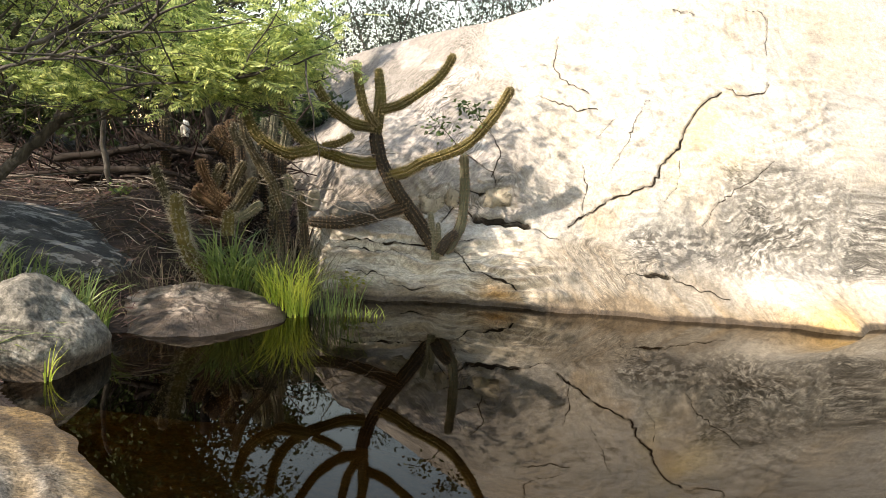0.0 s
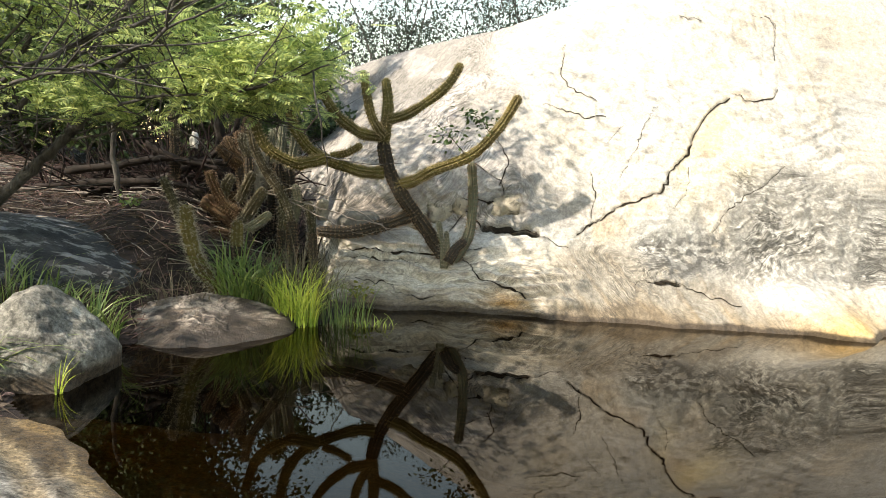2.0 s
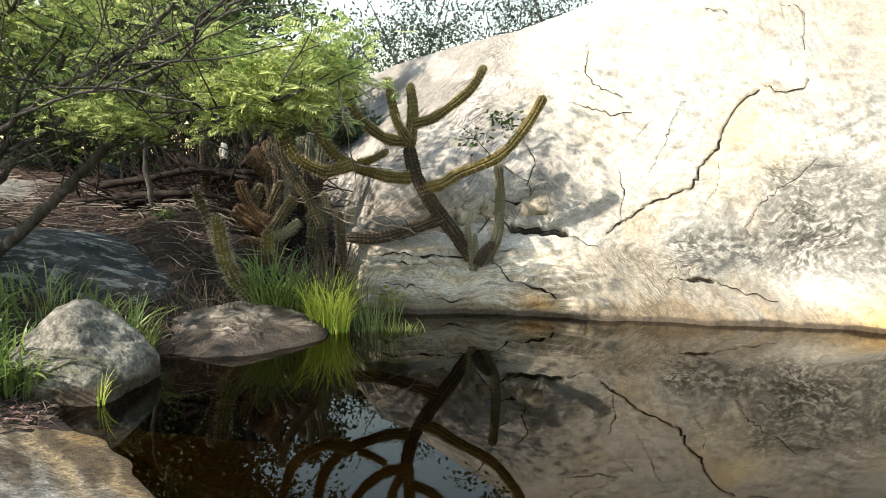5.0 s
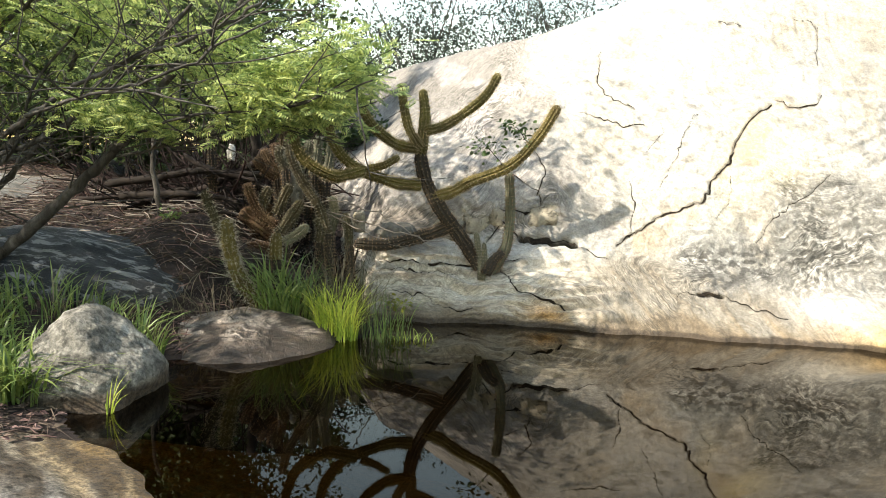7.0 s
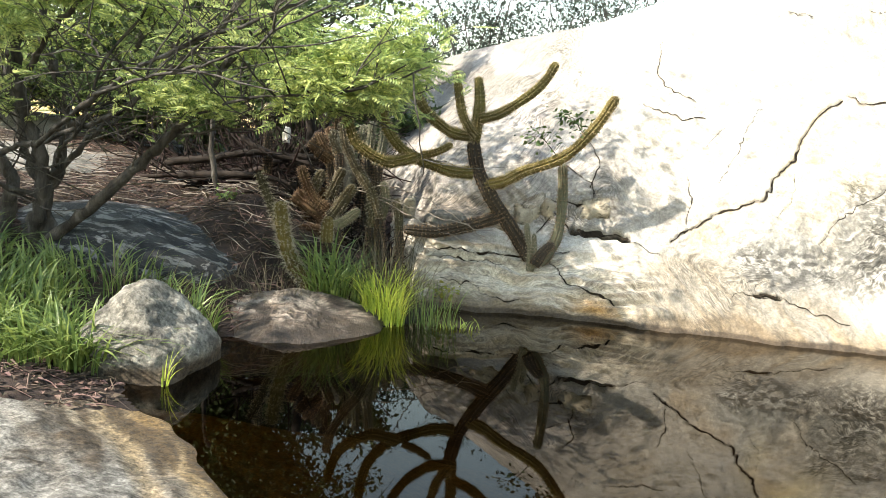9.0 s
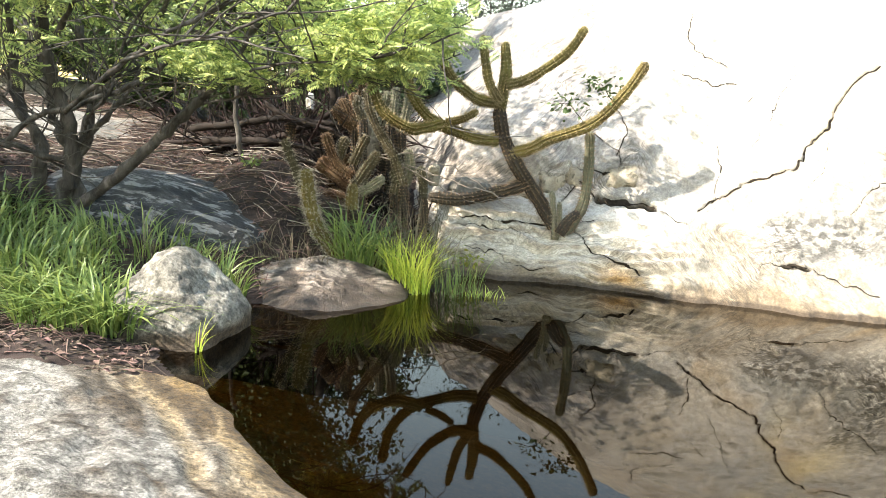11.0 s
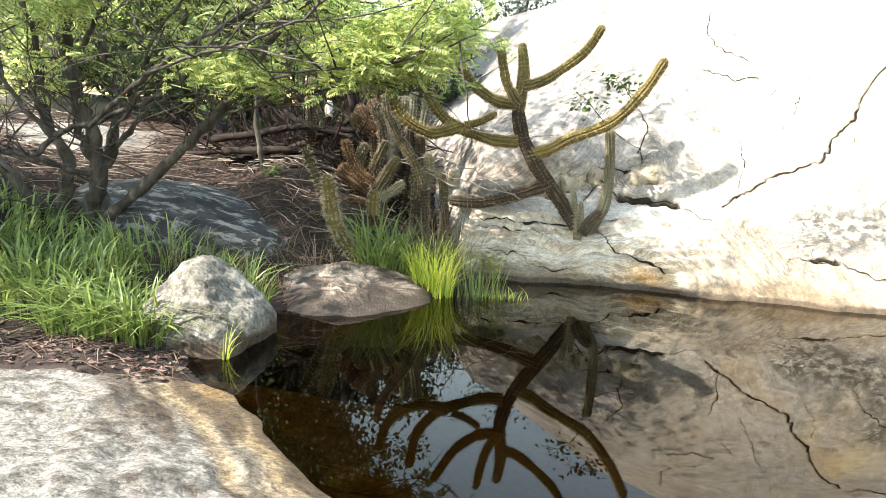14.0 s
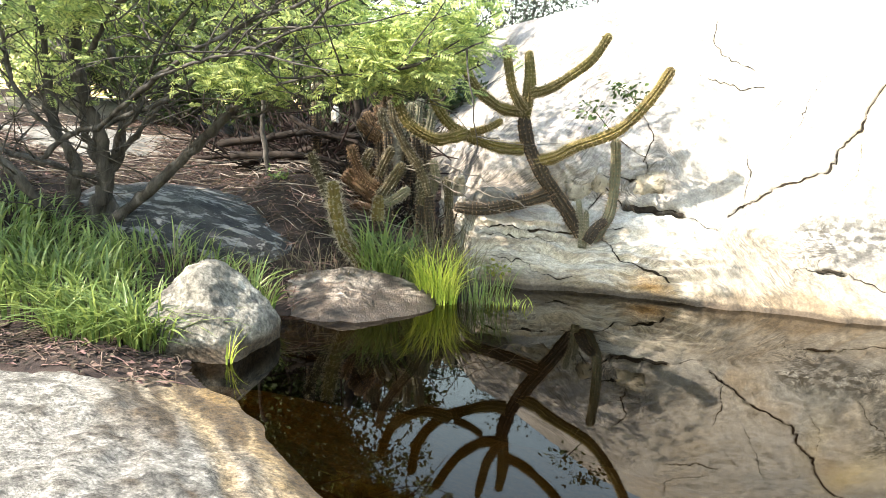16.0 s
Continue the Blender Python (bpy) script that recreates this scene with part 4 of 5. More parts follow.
CLUMP = [
    ("short mustard-brown cactus arm with pale spines", RUST_CACTUS, SPINE, [(-1.891, 6.3, 0.773), (-2.046, 6.3, 0.881), (-2.135, 6.3, 1.031), (-2.186, 6.3, 1.173)], 0.046),
    ("short pale-spined cactus stub behind the mustard arm", OLD_CACTUS, SPINE, [(-2.072, 6.42, 0.914), (-2.055, 6.42, 1.033), (-1.997, 6.42, 1.144)], 0.048),
    ("short white-spined cactus stub leaning over", OLD_CACTUS, SPINE, [(-1.922, 6.4, 0.884), (-1.857, 6.4, 1.044), (-1.791, 6.4, 1.174)], 0.048),
    ("grey spiny cactus stub leaning over its neighbours", OLD_CACTUS, SPINE, [(-1.846, 6.25, 0.701), (-1.752, 6.25, 0.851), (-1.641, 6.25, 1.029)], 0.058),
    ("small grey cactus stub above the grass", PALE_CACTUS, SPINE, [(-1.753, 6.05, 0.645), (-1.659, 6.05, 0.708), (-1.529, 6.05, 0.809)], 0.046),
    ("pale-tipped young cactus column", PALE_CACTUS, SPINE, [(-1.401, 6.3, 0.686), (-1.353, 6.3, 0.843), (-1.351, 6.3, 0.958), (-1.38, 6.3, 1.08)], 0.047),
    ("grey-brown short cactus column", OLD_CACTUS, SPINE, [(-1.194, 6.25, 0.626), (-1.205, 6.25, 0.778), (-1.244, 6.25, 0.928)], 0.044),
    ("grey-brown short cactus column", OLD_CACTUS, SPINE, [(-1.458, 6.2, 0.652), (-1.443, 6.2, 0.767), (-1.497, 6.2, 0.878)], 0.046),
    ("green upright cactus column in the grass", CACTUS, SPINE, [(-1.745, 5.75, 0.527), (-1.743, 5.75, 0.635), (-1.735, 5.75, 0.757)], 0.052),
    ("long brown arching cactus stem", OLD_CACTUS, SPINE, [(-1.384, 6.2, 0.733), (-1.472, 6.2, 0.974), (-1.612, 6.2, 1.173), (-1.731, 6.2, 1.391), (-1.778, 6.2, 1.611)], 0.045),
    ("yellowish cactus column at the back of the clump", PALE_CACTUS, SPINE, [(-1.691, 6.95, 1.274), (-1.666, 6.95, 1.442), (-1.65, 6.95, 1.675)], 0.052),
    ("yellowish cactus column at the back of the clump", PALE_CACTUS, SPINE, [(-1.581, 6.95, 1.217), (-1.54, 6.95, 1.406), (-1.502, 6.95, 1.691)], 0.056),
    ("short pale cactus column at the back of the clump", PALE_CACTUS, SPINE, [(-1.788, 7.0, 1.271), (-1.772, 7.0, 1.46), (-1.758, 7.0, 1.638)], 0.044),
    ("rusty cactus stem bristling with pale spines", RUST_CACTUS, SPINE, [(-1.997, 6.75, 1.257), (-2.096, 6.75, 1.375), (-2.176, 6.75, 1.513)], 0.052),
    ("rusty cactus stem bristling with pale spines", RUST_CACTUS, SPINE, [(-2.0, 6.8, 1.299), (-2.038, 6.8, 1.44), (-2.068, 6.8, 1.586)], 0.052),
    ("rusty cactus stem bristling with pale spines", RUST_CACTUS, SPINE, [(-1.994, 6.85, 1.341), (-2.0, 6.85, 1.526), (-1.975, 6.85, 1.727)], 0.05),
    ("rusty cactus stem bristling with pale spines", RUST_CACTUS, SPINE, [(-2.003, 6.7, 1.225), (-2.134, 6.7, 1.31), (-2.239, 6.7, 1.427)], 0.05),
    ("grey spiny cactus tip among the rusty stems", OLD_CACTUS, SPINE, [(-1.91, 6.65, 1.32), (-1.977, 6.65, 1.456), (-1.96, 6.65, 1.547)], 0.045),
    ("rust-brown dead cactus stem lying in the clump", RUST_CACTUS, SPINE, [(-1.93, 6.38, 0.677), (-2.108, 6.38, 0.795), (-2.265, 6.38, 0.905)], 0.085),
    ("rust-brown dead cactus stem lying in the clump", RUST_CACTUS, SPINE, [(-2.136, 6.1, 0.559), (-2.018, 6.1, 0.586), (-1.88, 6.1, 0.566)], 0.06),
    ("rust-brown dead cactus stem lying in the clump", RUST_CACTUS, SPINE, [(-2.125, 6.45, 0.67), (-2.068, 6.45, 0.833), (-1.948, 6.45, 0.959)], 0.07),
    ("grey-brown cactus column behind the thicket", OLD_CACTUS, SPINE, [(-2.833, 7.1, 1.505), (-2.824, 7.1, 1.656), (-2.816, 7.1, 1.806)], 0.05),
]
for label, skin, thorn, points, r in CLUMP:
    fx, fy, fz = points[0]
    soil = float(ground_z(fx, fy))
    foot, arms = points[0], [(points, r * 1.04, r * 0.92)]
    if fz > soil + 0.12:
        foot = (fx + 0.25 * (fx - points[1][0]), fy, soil - 0.02)
        # Lower stem takes the dark skin: shade at the clump's base put into colour.
        arms.append(([foot, (fx + 0.02, fy, (soil + fz) / 2), (fx, fy, fz + 0.02)], r * 0.75, r * 1.0, TRUNK_CACTUS))
    elif fz > soil:
        foot = (fx + 0.3 * (fx - points[1][0]), fy, soil - 0.02)
        arms = [([foot] + points, r * 1.04, r * 0.92)]
    cactus(label, arms, skin, thorn, foot, group="clump cacti", spine=0.034, per=6, spacing=0.028)


# ---- grass ----
def grass(label, centre, n, spread, height, material, lean=0.35, width=0.006, droop=0.5, floor=None, wind=(0, 0)):
    """A clump of curved tapering blades, folded along the middle."""
    cx, cy = centre
    a, d = rng.uniform(0, 2 * np.pi, n), np.sqrt(rng.uniform(0, 1, n))
    x, y = cx + spread[0] * d * np.cos(a), cy + spread[1] * d * np.sin(a)
    z = ground_z(x, y) if floor is None else np.full(n, floor)
    z = np.maximum(z - 0.01, -0.06)
    h = height * rng.uniform(0.45, 1.1, n)
    way = a + rng.normal(0, 0.9, n)
    out = np.stack([np.cos(way) + wind[0], np.sin(way) + wind[1]], 1) * (lean * rng.uniform(0.2, 1.3, n))[:, None]
    s = np.linspace(0, 1, 7)
    bend = s ** 2 * (1 + droop * s)
    px = x[:, None] + out[:, :1] * h[:, None] * bend
    py = y[:, None] + out[:, 1:] * h[:, None] * bend
    fall = 1 - droop * (np.hypot(out[:, 0], out[:, 1])[:, None]) * s ** 2
    pz = z[:, None] + h[:, None] * s * np.clip(fall, 0.15, 1)
    w = width * rng.uniform(0.6, 1.3, n)[:, None] * np.sqrt(np.clip(1 - s ** 2.2, 0.0, 1)) * (0.6 + 0.8 * s * (1 - s) * 2)
    turn = way + np.pi / 2 + rng.normal(0, 0.5, n)
    dx, dy = np.cos(turn)[:, None] * w, np.sin(turn)[:, None] * w
    lift = 0.3 * w
    rows = np.stack([np.stack([px - dx, py - dy, pz + lift], -1), np.stack([px, py, pz], -1), np.stack([px + dx, py + dy, pz + lift], -1)], 2)
    verts = rows.reshape(-1, 3)
    b = (np.arange(n) * 21)[:, None, None, None] + (np.arange(6) * 3)[None, :, None, None] + np.arange(2)[None, None, :, None]
    faces = (b + np.array([0, 1, 4, 3])).reshape(-1, 4)
    ob = new("grass", mesh_from("grass", verts, faces, material))
    return tagged(ob, label, "grass", kind="stuff")


grass("dense green grass clump at the water's edge", (-1.52, 5.26), 190, (0.25, 0.18), 0.56, GRASS, lean=0.55, width=0.0075)
grass("bright yellow-green grass tuft at the water's edge", (-1.08, 5.10), 260, (0.17, 0.10), 0.52, YELLOW_GRASS, lean=0.42, width=0.004)
grass("thin straw-tipped grass behind the yellow tuft", (-1.05, 5.35), 120, (0.28, 0.16), 0.78, DRY_GRASS, lean=0.42, width=0.0035)
grass("thin green reeds standing in shallow water", (-0.70, 5.15), 110, (0.20, 0.10), 0.46, GRASS, lean=0.26, width=0.0022, floor=-0.03)
grass("short green reeds in shallow water", (-0.50, 5.2), 30, (0.18, 0.06), 0.16, YELLOW_GRASS, lean=0.4, width=0.004, floor=-0.03)
grass("tall lush green grass at the foot of the tree", (-2.60, 3.42), 495, (0.46, 0.32), 0.38, GRASS, lean=0.62, width=0.0085, droop=0.7)
grass("tall lush green grass at the foot of the tree", (-3.35, 3.75), 570, (0.55, 0.5), 0.38, GRASS, lean=0.62, width=0.0085, droop=0.7)
grass("tall lush green grass at the foot of the tree", (-4.1, 4.2), 390, (0.5, 0.45), 0.36, GRASS, lean=0.6, width=0.0085, droop=0.7)
grass("green grass blades leaning over the grey stone", (-2.42, 3.33), 120, (0.14, 0.12), 0.40, GRASS, lean=0.55, width=0.008, droop=0.7)
grass("green grass tuft behind the grey stone", (-2.27, 4.28), 110, (0.20, 0.16), 0.42, GRASS, lean=0.45, width=0.007)
grass("green grass in front of the dark slab", (-3.0, 4.5), 220, (0.65, 0.3), 0.34, GRASS, lean=0.5, width=0.007)
grass("dry bent grass beside the flat rock", (-1.95, 4.95), 90, (0.35, 0.18), 0.34, DRY_GRASS, lean=0.8, width=0.003)
grass("dry brown grass in front of the cactus clump", (-1.30, 5.8), 70, (0.35, 0.18), 0.5, DRY_GRASS, lean=0.55, width=0.004)
grass("dry bent grass stems behind the stone", (-2.6, 4.5), 60, (0.4, 0.2), 0.42, DRY_GRASS, lean=0.6, width=0.003)
grass("a few green blades at the stone's foot in the water", (-1.90, 3.30), 9, (0.03, 0.02), 0.26, YELLOW_GRASS, lean=0.3, width=0.004, floor=-0.03)


# ---- trees ----
def limb(points, r0, r1, sides=8, knots=0.15):
    p = np.asarray(points, float)
    n = max(8, int(np.linalg.norm(np.diff(p, axis=0), axis=1).sum() / 0.07))
    path = spline(p, n)
    path = path + 0.015 * rng.standard_normal(path.shape) * np.linspace(0.2, 1, n)[:, None]
    radii = np.linspace(r0, r1, n) * (1 + knots * rng.standard_normal(n).clip(-1.5, 1.5))
    return path, tube(path, radii, sides)


def twigs_from(path, count, length, r, up=0.25, flat=(1, 1, 0.5), start=0.3):
    """Crooked side twigs along a limb: their paths and tubes."""
    made = []
    for _ in range(count):
        k = int(rng.uniform(start, 1) * (len(path) - 1))
        way = rng.standard_normal(3) * np.array(flat) + (0, 0, up)
        ahead = path[min(k + 1, len(path) - 1)] - path[max(k - 1, 0)]
        way = way / np.linalg.norm(way) + 0.7 * ahead / (np.linalg.norm(ahead) + 1e-9)
        way /= np.linalg.norm(way)
        p, pts = path[k].copy(), [path[k].copy()]
        for _ in range(5):
            way = way + 0.25 * rng.standard_normal(3) * np.array(flat)
            way /= np.linalg.norm(way)
            p = p + way * length * rng.uniform(0.12, 0.26)
            pts.append(p.copy())
        q = spline(pts, 9)
        made.append((q, tube(q, np.linspace(r, r * 0.35, 9), 5)))
    return made


def frond_template(pairs=7, length=0.125, leaflet=(0.040, 0.0095)):
    """Verts and quads of one feathery leaf along +x."""
    verts, faces = [], []
    for k in range(pairs):
        f = (k + 0.7) / pairs
        x = length * f
        size = np.sin(np.pi * (0.18 + 0.72 * f)) ** 0.6
        for sgn in (-1, 1):
            l, w = leaflet[0] * size, leaflet[1] * size
            tipx, tipy = x + 0.45 * l, sgn * l
            b = len(verts)
            verts += [(x, 0, 0), (x + 0.3 * l - w, sgn * 0.5 * l, 0.004), (tipx, tipy, -0.004), (x + 0.3 * l + w, sgn * 0.5 * l, 0.004)]
            faces.append((b, b + 1, b + 2, b + 3))
    b = len(verts)
    verts += [(0, -0.0015, 0), (length, 0, 0), (0, 0.0015, 0)]
    faces.append((b, b + 1, b + 2))
    return np.array(verts), faces


def fronds(at, ways, template, size=(0.7, 1.3), tilt=0.5):
    """Many leaves at the given places, each turned its own way."""
    base, quads = template
    n = len(at)
    x = ways / (np.linalg.norm(ways, axis=1)[:, None] + 1e-9)
    up = np.array([0, 0, 1.0]) + tilt * rng.standard_normal((n, 3))
    y = np.cross(up, x)
    y /= np.linalg.norm(y, axis=1)[:, None] + 1e-9
    z = np.cross(x, y)
    s = rng.uniform(*size, n)[:, None, None]
    v = at[:, None] + s * (base[None, :, :1] * x[:, None] + base[None, :, 1:2] * y[:, None] + base[None, :, 2:] * z[:, None])
    m = len(base)
    faces = [[a + k * m for a in q] for k in range(n) for q in quads]
    return v.reshape(-1, 3), faces


def near_tree():
    plant = thing("tree", "multi-stemmed thorn tree with grey crooked limbs and feathery bright green leaves", "tree", at=(-3.9, 4.9, 0.2))
    mains = [
        ([(-3.95, 4.95, 0.15), (-3.85, 4.88, 0.5), (-3.74, 4.85, 0.83), (-3.73, 4.8, 1.17), (-3.83, 4.75, 1.5), (-3.85, 4.7, 2.06), (-3.7, 4.6, 2.9), (-3.4, 4.5, 3.8)], 0.095, 0.025),
        ([(-3.88, 4.95, 0.15), (-3.72, 4.88, 0.45), (-3.46, 4.85, 0.66), (-3.03, 4.8, 1.01), (-2.68, 4.75, 1.33), (-2.52, 4.7, 1.46), (-2.2, 4.65, 1.85), (-1.97, 4.6, 2.06), (-1.6, 4.6, 2.5)], 0.075, 0.018),
        ([(-3.85, 4.95, 0.4), (-3.75, 4.9, 0.78), (-3.66, 4.95, 1.09), (-3.66, 5.0, 1.57), (-3.82, 5.05, 1.87), (-3.94, 5.1, 2.14), (-3.8, 5.2, 3.0)], 0.075, 0.02),
        ([(-3.95, 4.9, 0.25), (-3.97, 4.8, 0.40), (-4.04, 4.6, 0.57), (-4.15, 4.4, 0.86), (-4.4, 4.2, 1.4), (-4.5, 4.1, 2.2)], 0.08, 0.02),
        ([(-3.75, 4.86, 0.80), (-3.91, 4.7, 0.87), (-4.1, 4.6, 0.95), (-4.3, 4.5, 1.0), (-4.8, 4.4, 1.3)], 0.035, 0.015),
        ([(-4.1, 4.62, 0.94), (-3.9, 4.66, 1.14), (-3.5, 4.62, 1.26), (-2.97, 4.58, 1.47), (-2.52, 4.54, 1.82), (-2.21, 4.5, 2.04), (-1.8, 4.4, 2.5)], 0.032, 0.012),
        ([(-2.60, 4.72, 1.34), (-2.45, 4.72, 1.36), (-2.19, 4.71, 1.43), (-1.87, 4.78, 1.52), (-1.45, 4.84, 1.63), (-1.0, 4.9, 1.72)], 0.014, 0.006),
        ([(-3.70, 4.95, 1.3), (-3.3, 5.05, 1.6), (-2.8, 5.2, 1.9), (-2.2, 5.3, 2.15), (-1.5, 5.4, 2.3)], 0.03, 0.008),
        ([(-3.80, 4.75, 1.7), (-3.4, 4.5, 2.0), (-2.9, 4.3, 2.3), (-2.3, 4.2, 2.6)], 0.028, 0.008),
        ([(-4.05, 4.95, 0.2), (-4.1, 4.9, 0.5), (-4.0, 4.85, 0.9), (-4.15, 4.8, 1.3), (-4.1, 4.7, 1.8), (-4.3, 4.6, 2.6)], 0.09, 0.02),
        ([(-3.80, 4.9, 0.25), (-3.74, 4.93, 0.5), (-3.85, 5.0, 0.85), (-4.05, 5.05, 1.2), (-4.2, 5.1, 1.9), (-4.2, 5.2, 2.7)], 0.075, 0.02),
        ([(-3.7, 4.85, 0.95), (-3.45, 4.9, 1.2), (-3.2, 4.95, 1.6), (-3.05, 5.0, 2.1), (-2.9, 5.0, 2.7)], 0.035, 0.012),
        ([(-3.66, 4.9, 1.0), (-3.5, 4.7, 1.15), (-3.25, 4.6, 1.35), (-3.1, 4.55, 1.7), (-2.7, 4.5, 2.2)], 0.022, 0.008),
        ([(-3.6, 4.6, 1.2), (-2.85, 4.2, 1.57), (-2.33, 4.2, 1.88), (-1.62, 4.2, 2.16), (-1.2, 4.2, 2.5)], 0.028, 0.008),
        ([(-2.5, 4.68, 1.47), (-1.9, 4.3, 1.60), (-1.25, 4.2, 1.66), (-0.7, 4.2, 1.86)], 0.014, 0.005),
        ([(-2.9, 4.2, 1.55), (-2.4, 4.0, 1.66), (-1.9, 3.95, 1.80), (-1.3, 3.95, 2.1)], 0.016, 0.006),
        ([(-4.0, 4.7, 1.1), (-4.3, 4.6, 1.5), (-4.4, 4.6, 2.0), (-4.7, 4.5, 2.6)], 0.03, 0.01),
        ([(-3.9, 5.0, 1.0), (-4.2, 5.3, 1.4), (-4.6, 5.5, 1.9), (-4.9, 5.6, 2.6)], 0.035, 0.012),
        # Unseen limb added to carry the shading leaves overhead.
        ([(-3.85, 4.7, 2.06), (-3.3, 4.9, 2.8), (-2.6, 5.1, 3.5), (-1.9, 5.2, 3.9), (-1.3, 5.3, 4.1)], 0.04, 0.012),
    ]
    tips, ways = [], []
    for pts, r0, r1 in mains:
        path, body = limb(pts, r0 * 0.72, r1)
        pieces = [body]
        for q, small in twigs_from(path, 13, 0.8, 0.007):
            pieces.append(small)
            for q2, tiny in twigs_from(q, 2, 0.5, 0.004, start=0.2):
                pieces.append(tiny)
                if q2[-1][2] > 1.5:
                    tips.append(q2[3:])
            if q[-1][2] > 1.5:
                tips.append(q[4:])
        part("limb", mesh_from("limb", *join(pieces), BARK, True), plant)
    # leaf sprays lie in loose layers over the limbs
    def cloud(n, xr, yr, low, gap, top):
        x, y = rng.uniform(*xr, n), rng.uniform(*yr, n)
        z = np.interp(x, *low) + rng.gamma(1.4, gap, n)
        keep = (fbm(x * 1.6, y * 1.6, z * 2.6, 3) > -0.12) & (z < top)
        return np.stack([x, y, z], 1)[keep]
    hanging = cloud(5600, (-3.7, -0.80), (4.1, 5.2), ((-3.2, -2.92, -2.38, -2.05, -1.3, -0.97, -0.71), (1.96, 1.66, 1.47, 1.47, 1.60, 1.64, 1.98)), 0.28, 2.5)
    # The next two layers, out of view, are added to shade the boulder.
    upper = cloud(1800, (-3.5, -2.1), (4.2, 5.6), ((-3.5, -2.1), (2.9, 3.1)), 0.6, 4.9)
    high = cloud(380, (-3.4, -0.9), (4.75, 6.2), ((-3.4, -0.9), (3.4, 3.5)), 0.55, 5.2)
    sparse = cloud(620, (-5.0, -3.0), (4.0, 4.9), ((-5.0, -3.0), (1.85, 1.9)), 0.35, 2.6)
    # Unseen leaves added overhead to shade the thicket and darken the water's mirror.
    shade_roof = cloud(1500, (-5.2, -2.5), (4.2, 6.6), ((-5.2, -2.5), (2.9, 3.0)), 0.5, 4.7)
    tips = np.vstack(tips)
    tips = tips[(rng.uniform(0, 1, len(tips)) < 0.6) & (tips[:, 1] < 5.2) & (tips[:, 1] > 4.2) & ((tips[:, 0] > -3.0) | (rng.uniform(0, 1, len(tips)) < 0.4))]
    at = np.vstack([hanging, upper, high, sparse, shade_roof, tips])
    ways = rng.standard_normal(at.shape) * (1, 1, 0.35) + (0.35, -0.1, -0.15)
    part("crown", mesh_from("crown", *fronds(at, ways, frond_template()), LEAF), plant, "feathery bright green leaves")
    return plant


near_tree()


def leafy_tree(label, base, height, crown, count, leaf, material, seed_limbs=7, trunk=0.12, group="", fork=0.45):
    """A tree farther off: trunk, forking limbs, and a ragged crown of single leaves in clumps."""
    base = (*base, float(ground_z(*base)) - 0.05)
    plant = thing("tree", label, "tree", group, at=base)
    b = np.array(base, float)
    lean = rng.uniform(-0.3, 0.3, 2)
    top = b + (lean[0], lean[1], height * fork)
    path, body = limb([b, (b + top) / 2 + rng.uniform(-0.15, 0.15, 3), top], trunk, trunk * 0.6)
    pieces, ends = [body], []
    for _ in range(seed_limbs):
        aim = b + np.array([rng.uniform(-1, 1) * crown[0], rng.uniform(-1, 1) * crown[1], height * rng.uniform(max(0.25, fork + 0.2), 1.0)])
        midway = (top + aim) / 2 + rng.uniform(-0.3, 0.3, 3)
        path, body = limb([path[int(len(path) * 0.8)] if len(path) > 3 else top, midway, aim], trunk * 0.45, 0.012)
        path0 = path
        pieces.append(body)
        for q, small in twigs_from(path0, 9, height * 0.28, trunk * 0.09, flat=(1, 1, 0.6)):
            pieces.append(small)
            ends.append(q[3:])
            for q2, tiny in twigs_from(q, 3, height * 0.12, trunk * 0.045, flat=(1, 1, 0.7)):
                pieces.append(tiny)
                ends.append(q2[2:])
        path = limb([b, (b + top) / 2, top], trunk, trunk)[0]
    part("trunk", mesh_from("trunk", *join(pieces), BARK, True), plant)
    ends = np.vstack(ends)
    at = ends[rng.integers(0, len(ends), count)] + rng.standard_normal((count, 3)) * height * 0.028
    base_leaf = (np.array([(0, 0, 0), (0.5, 0.28, 0.05), (1.0, 0, -0.05), (0.5, -0.28, 0.05)]) * leaf, [(0, 1, 2, 3)])
    part("crown", mesh_from("crown", *fronds(at, rng.standard_normal((count, 3)), base_leaf, (0.6, 1.4), 1.0), material), plant)
    return plant


# Added out of view; its crown is placed to shade the grass and stone.
leafy_tree("unseen tree added to shade the grass and the grey stone", (-7.1, 2.15), 5.4, (1.5, 1.2), 8000, 0.10, DARK_LEAF, 14, 0.12, "shade trees", fork=0.4)
AIRY = "airy grey-green tree standing beyond the boulder"
for bx, by, bh, bw in ((-1.6, 20.0, 5.6, 2.4), (0.9, 21.0, 6.0, 2.6), (3.9, 23.0, 6.6, 2.8), (-4.3, 25.0, 5.2, 2.6)):
    leafy_tree(AIRY, (bx, by), bh, (bw, 1.4), 5200, 0.11, FAR_LEAF, 14, 0.09, "far trees", fork=0.15)
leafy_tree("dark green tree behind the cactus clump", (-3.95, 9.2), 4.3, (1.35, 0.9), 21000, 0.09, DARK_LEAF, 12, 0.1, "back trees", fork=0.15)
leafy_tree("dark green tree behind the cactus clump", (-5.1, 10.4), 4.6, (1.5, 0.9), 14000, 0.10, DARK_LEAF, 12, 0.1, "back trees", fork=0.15)
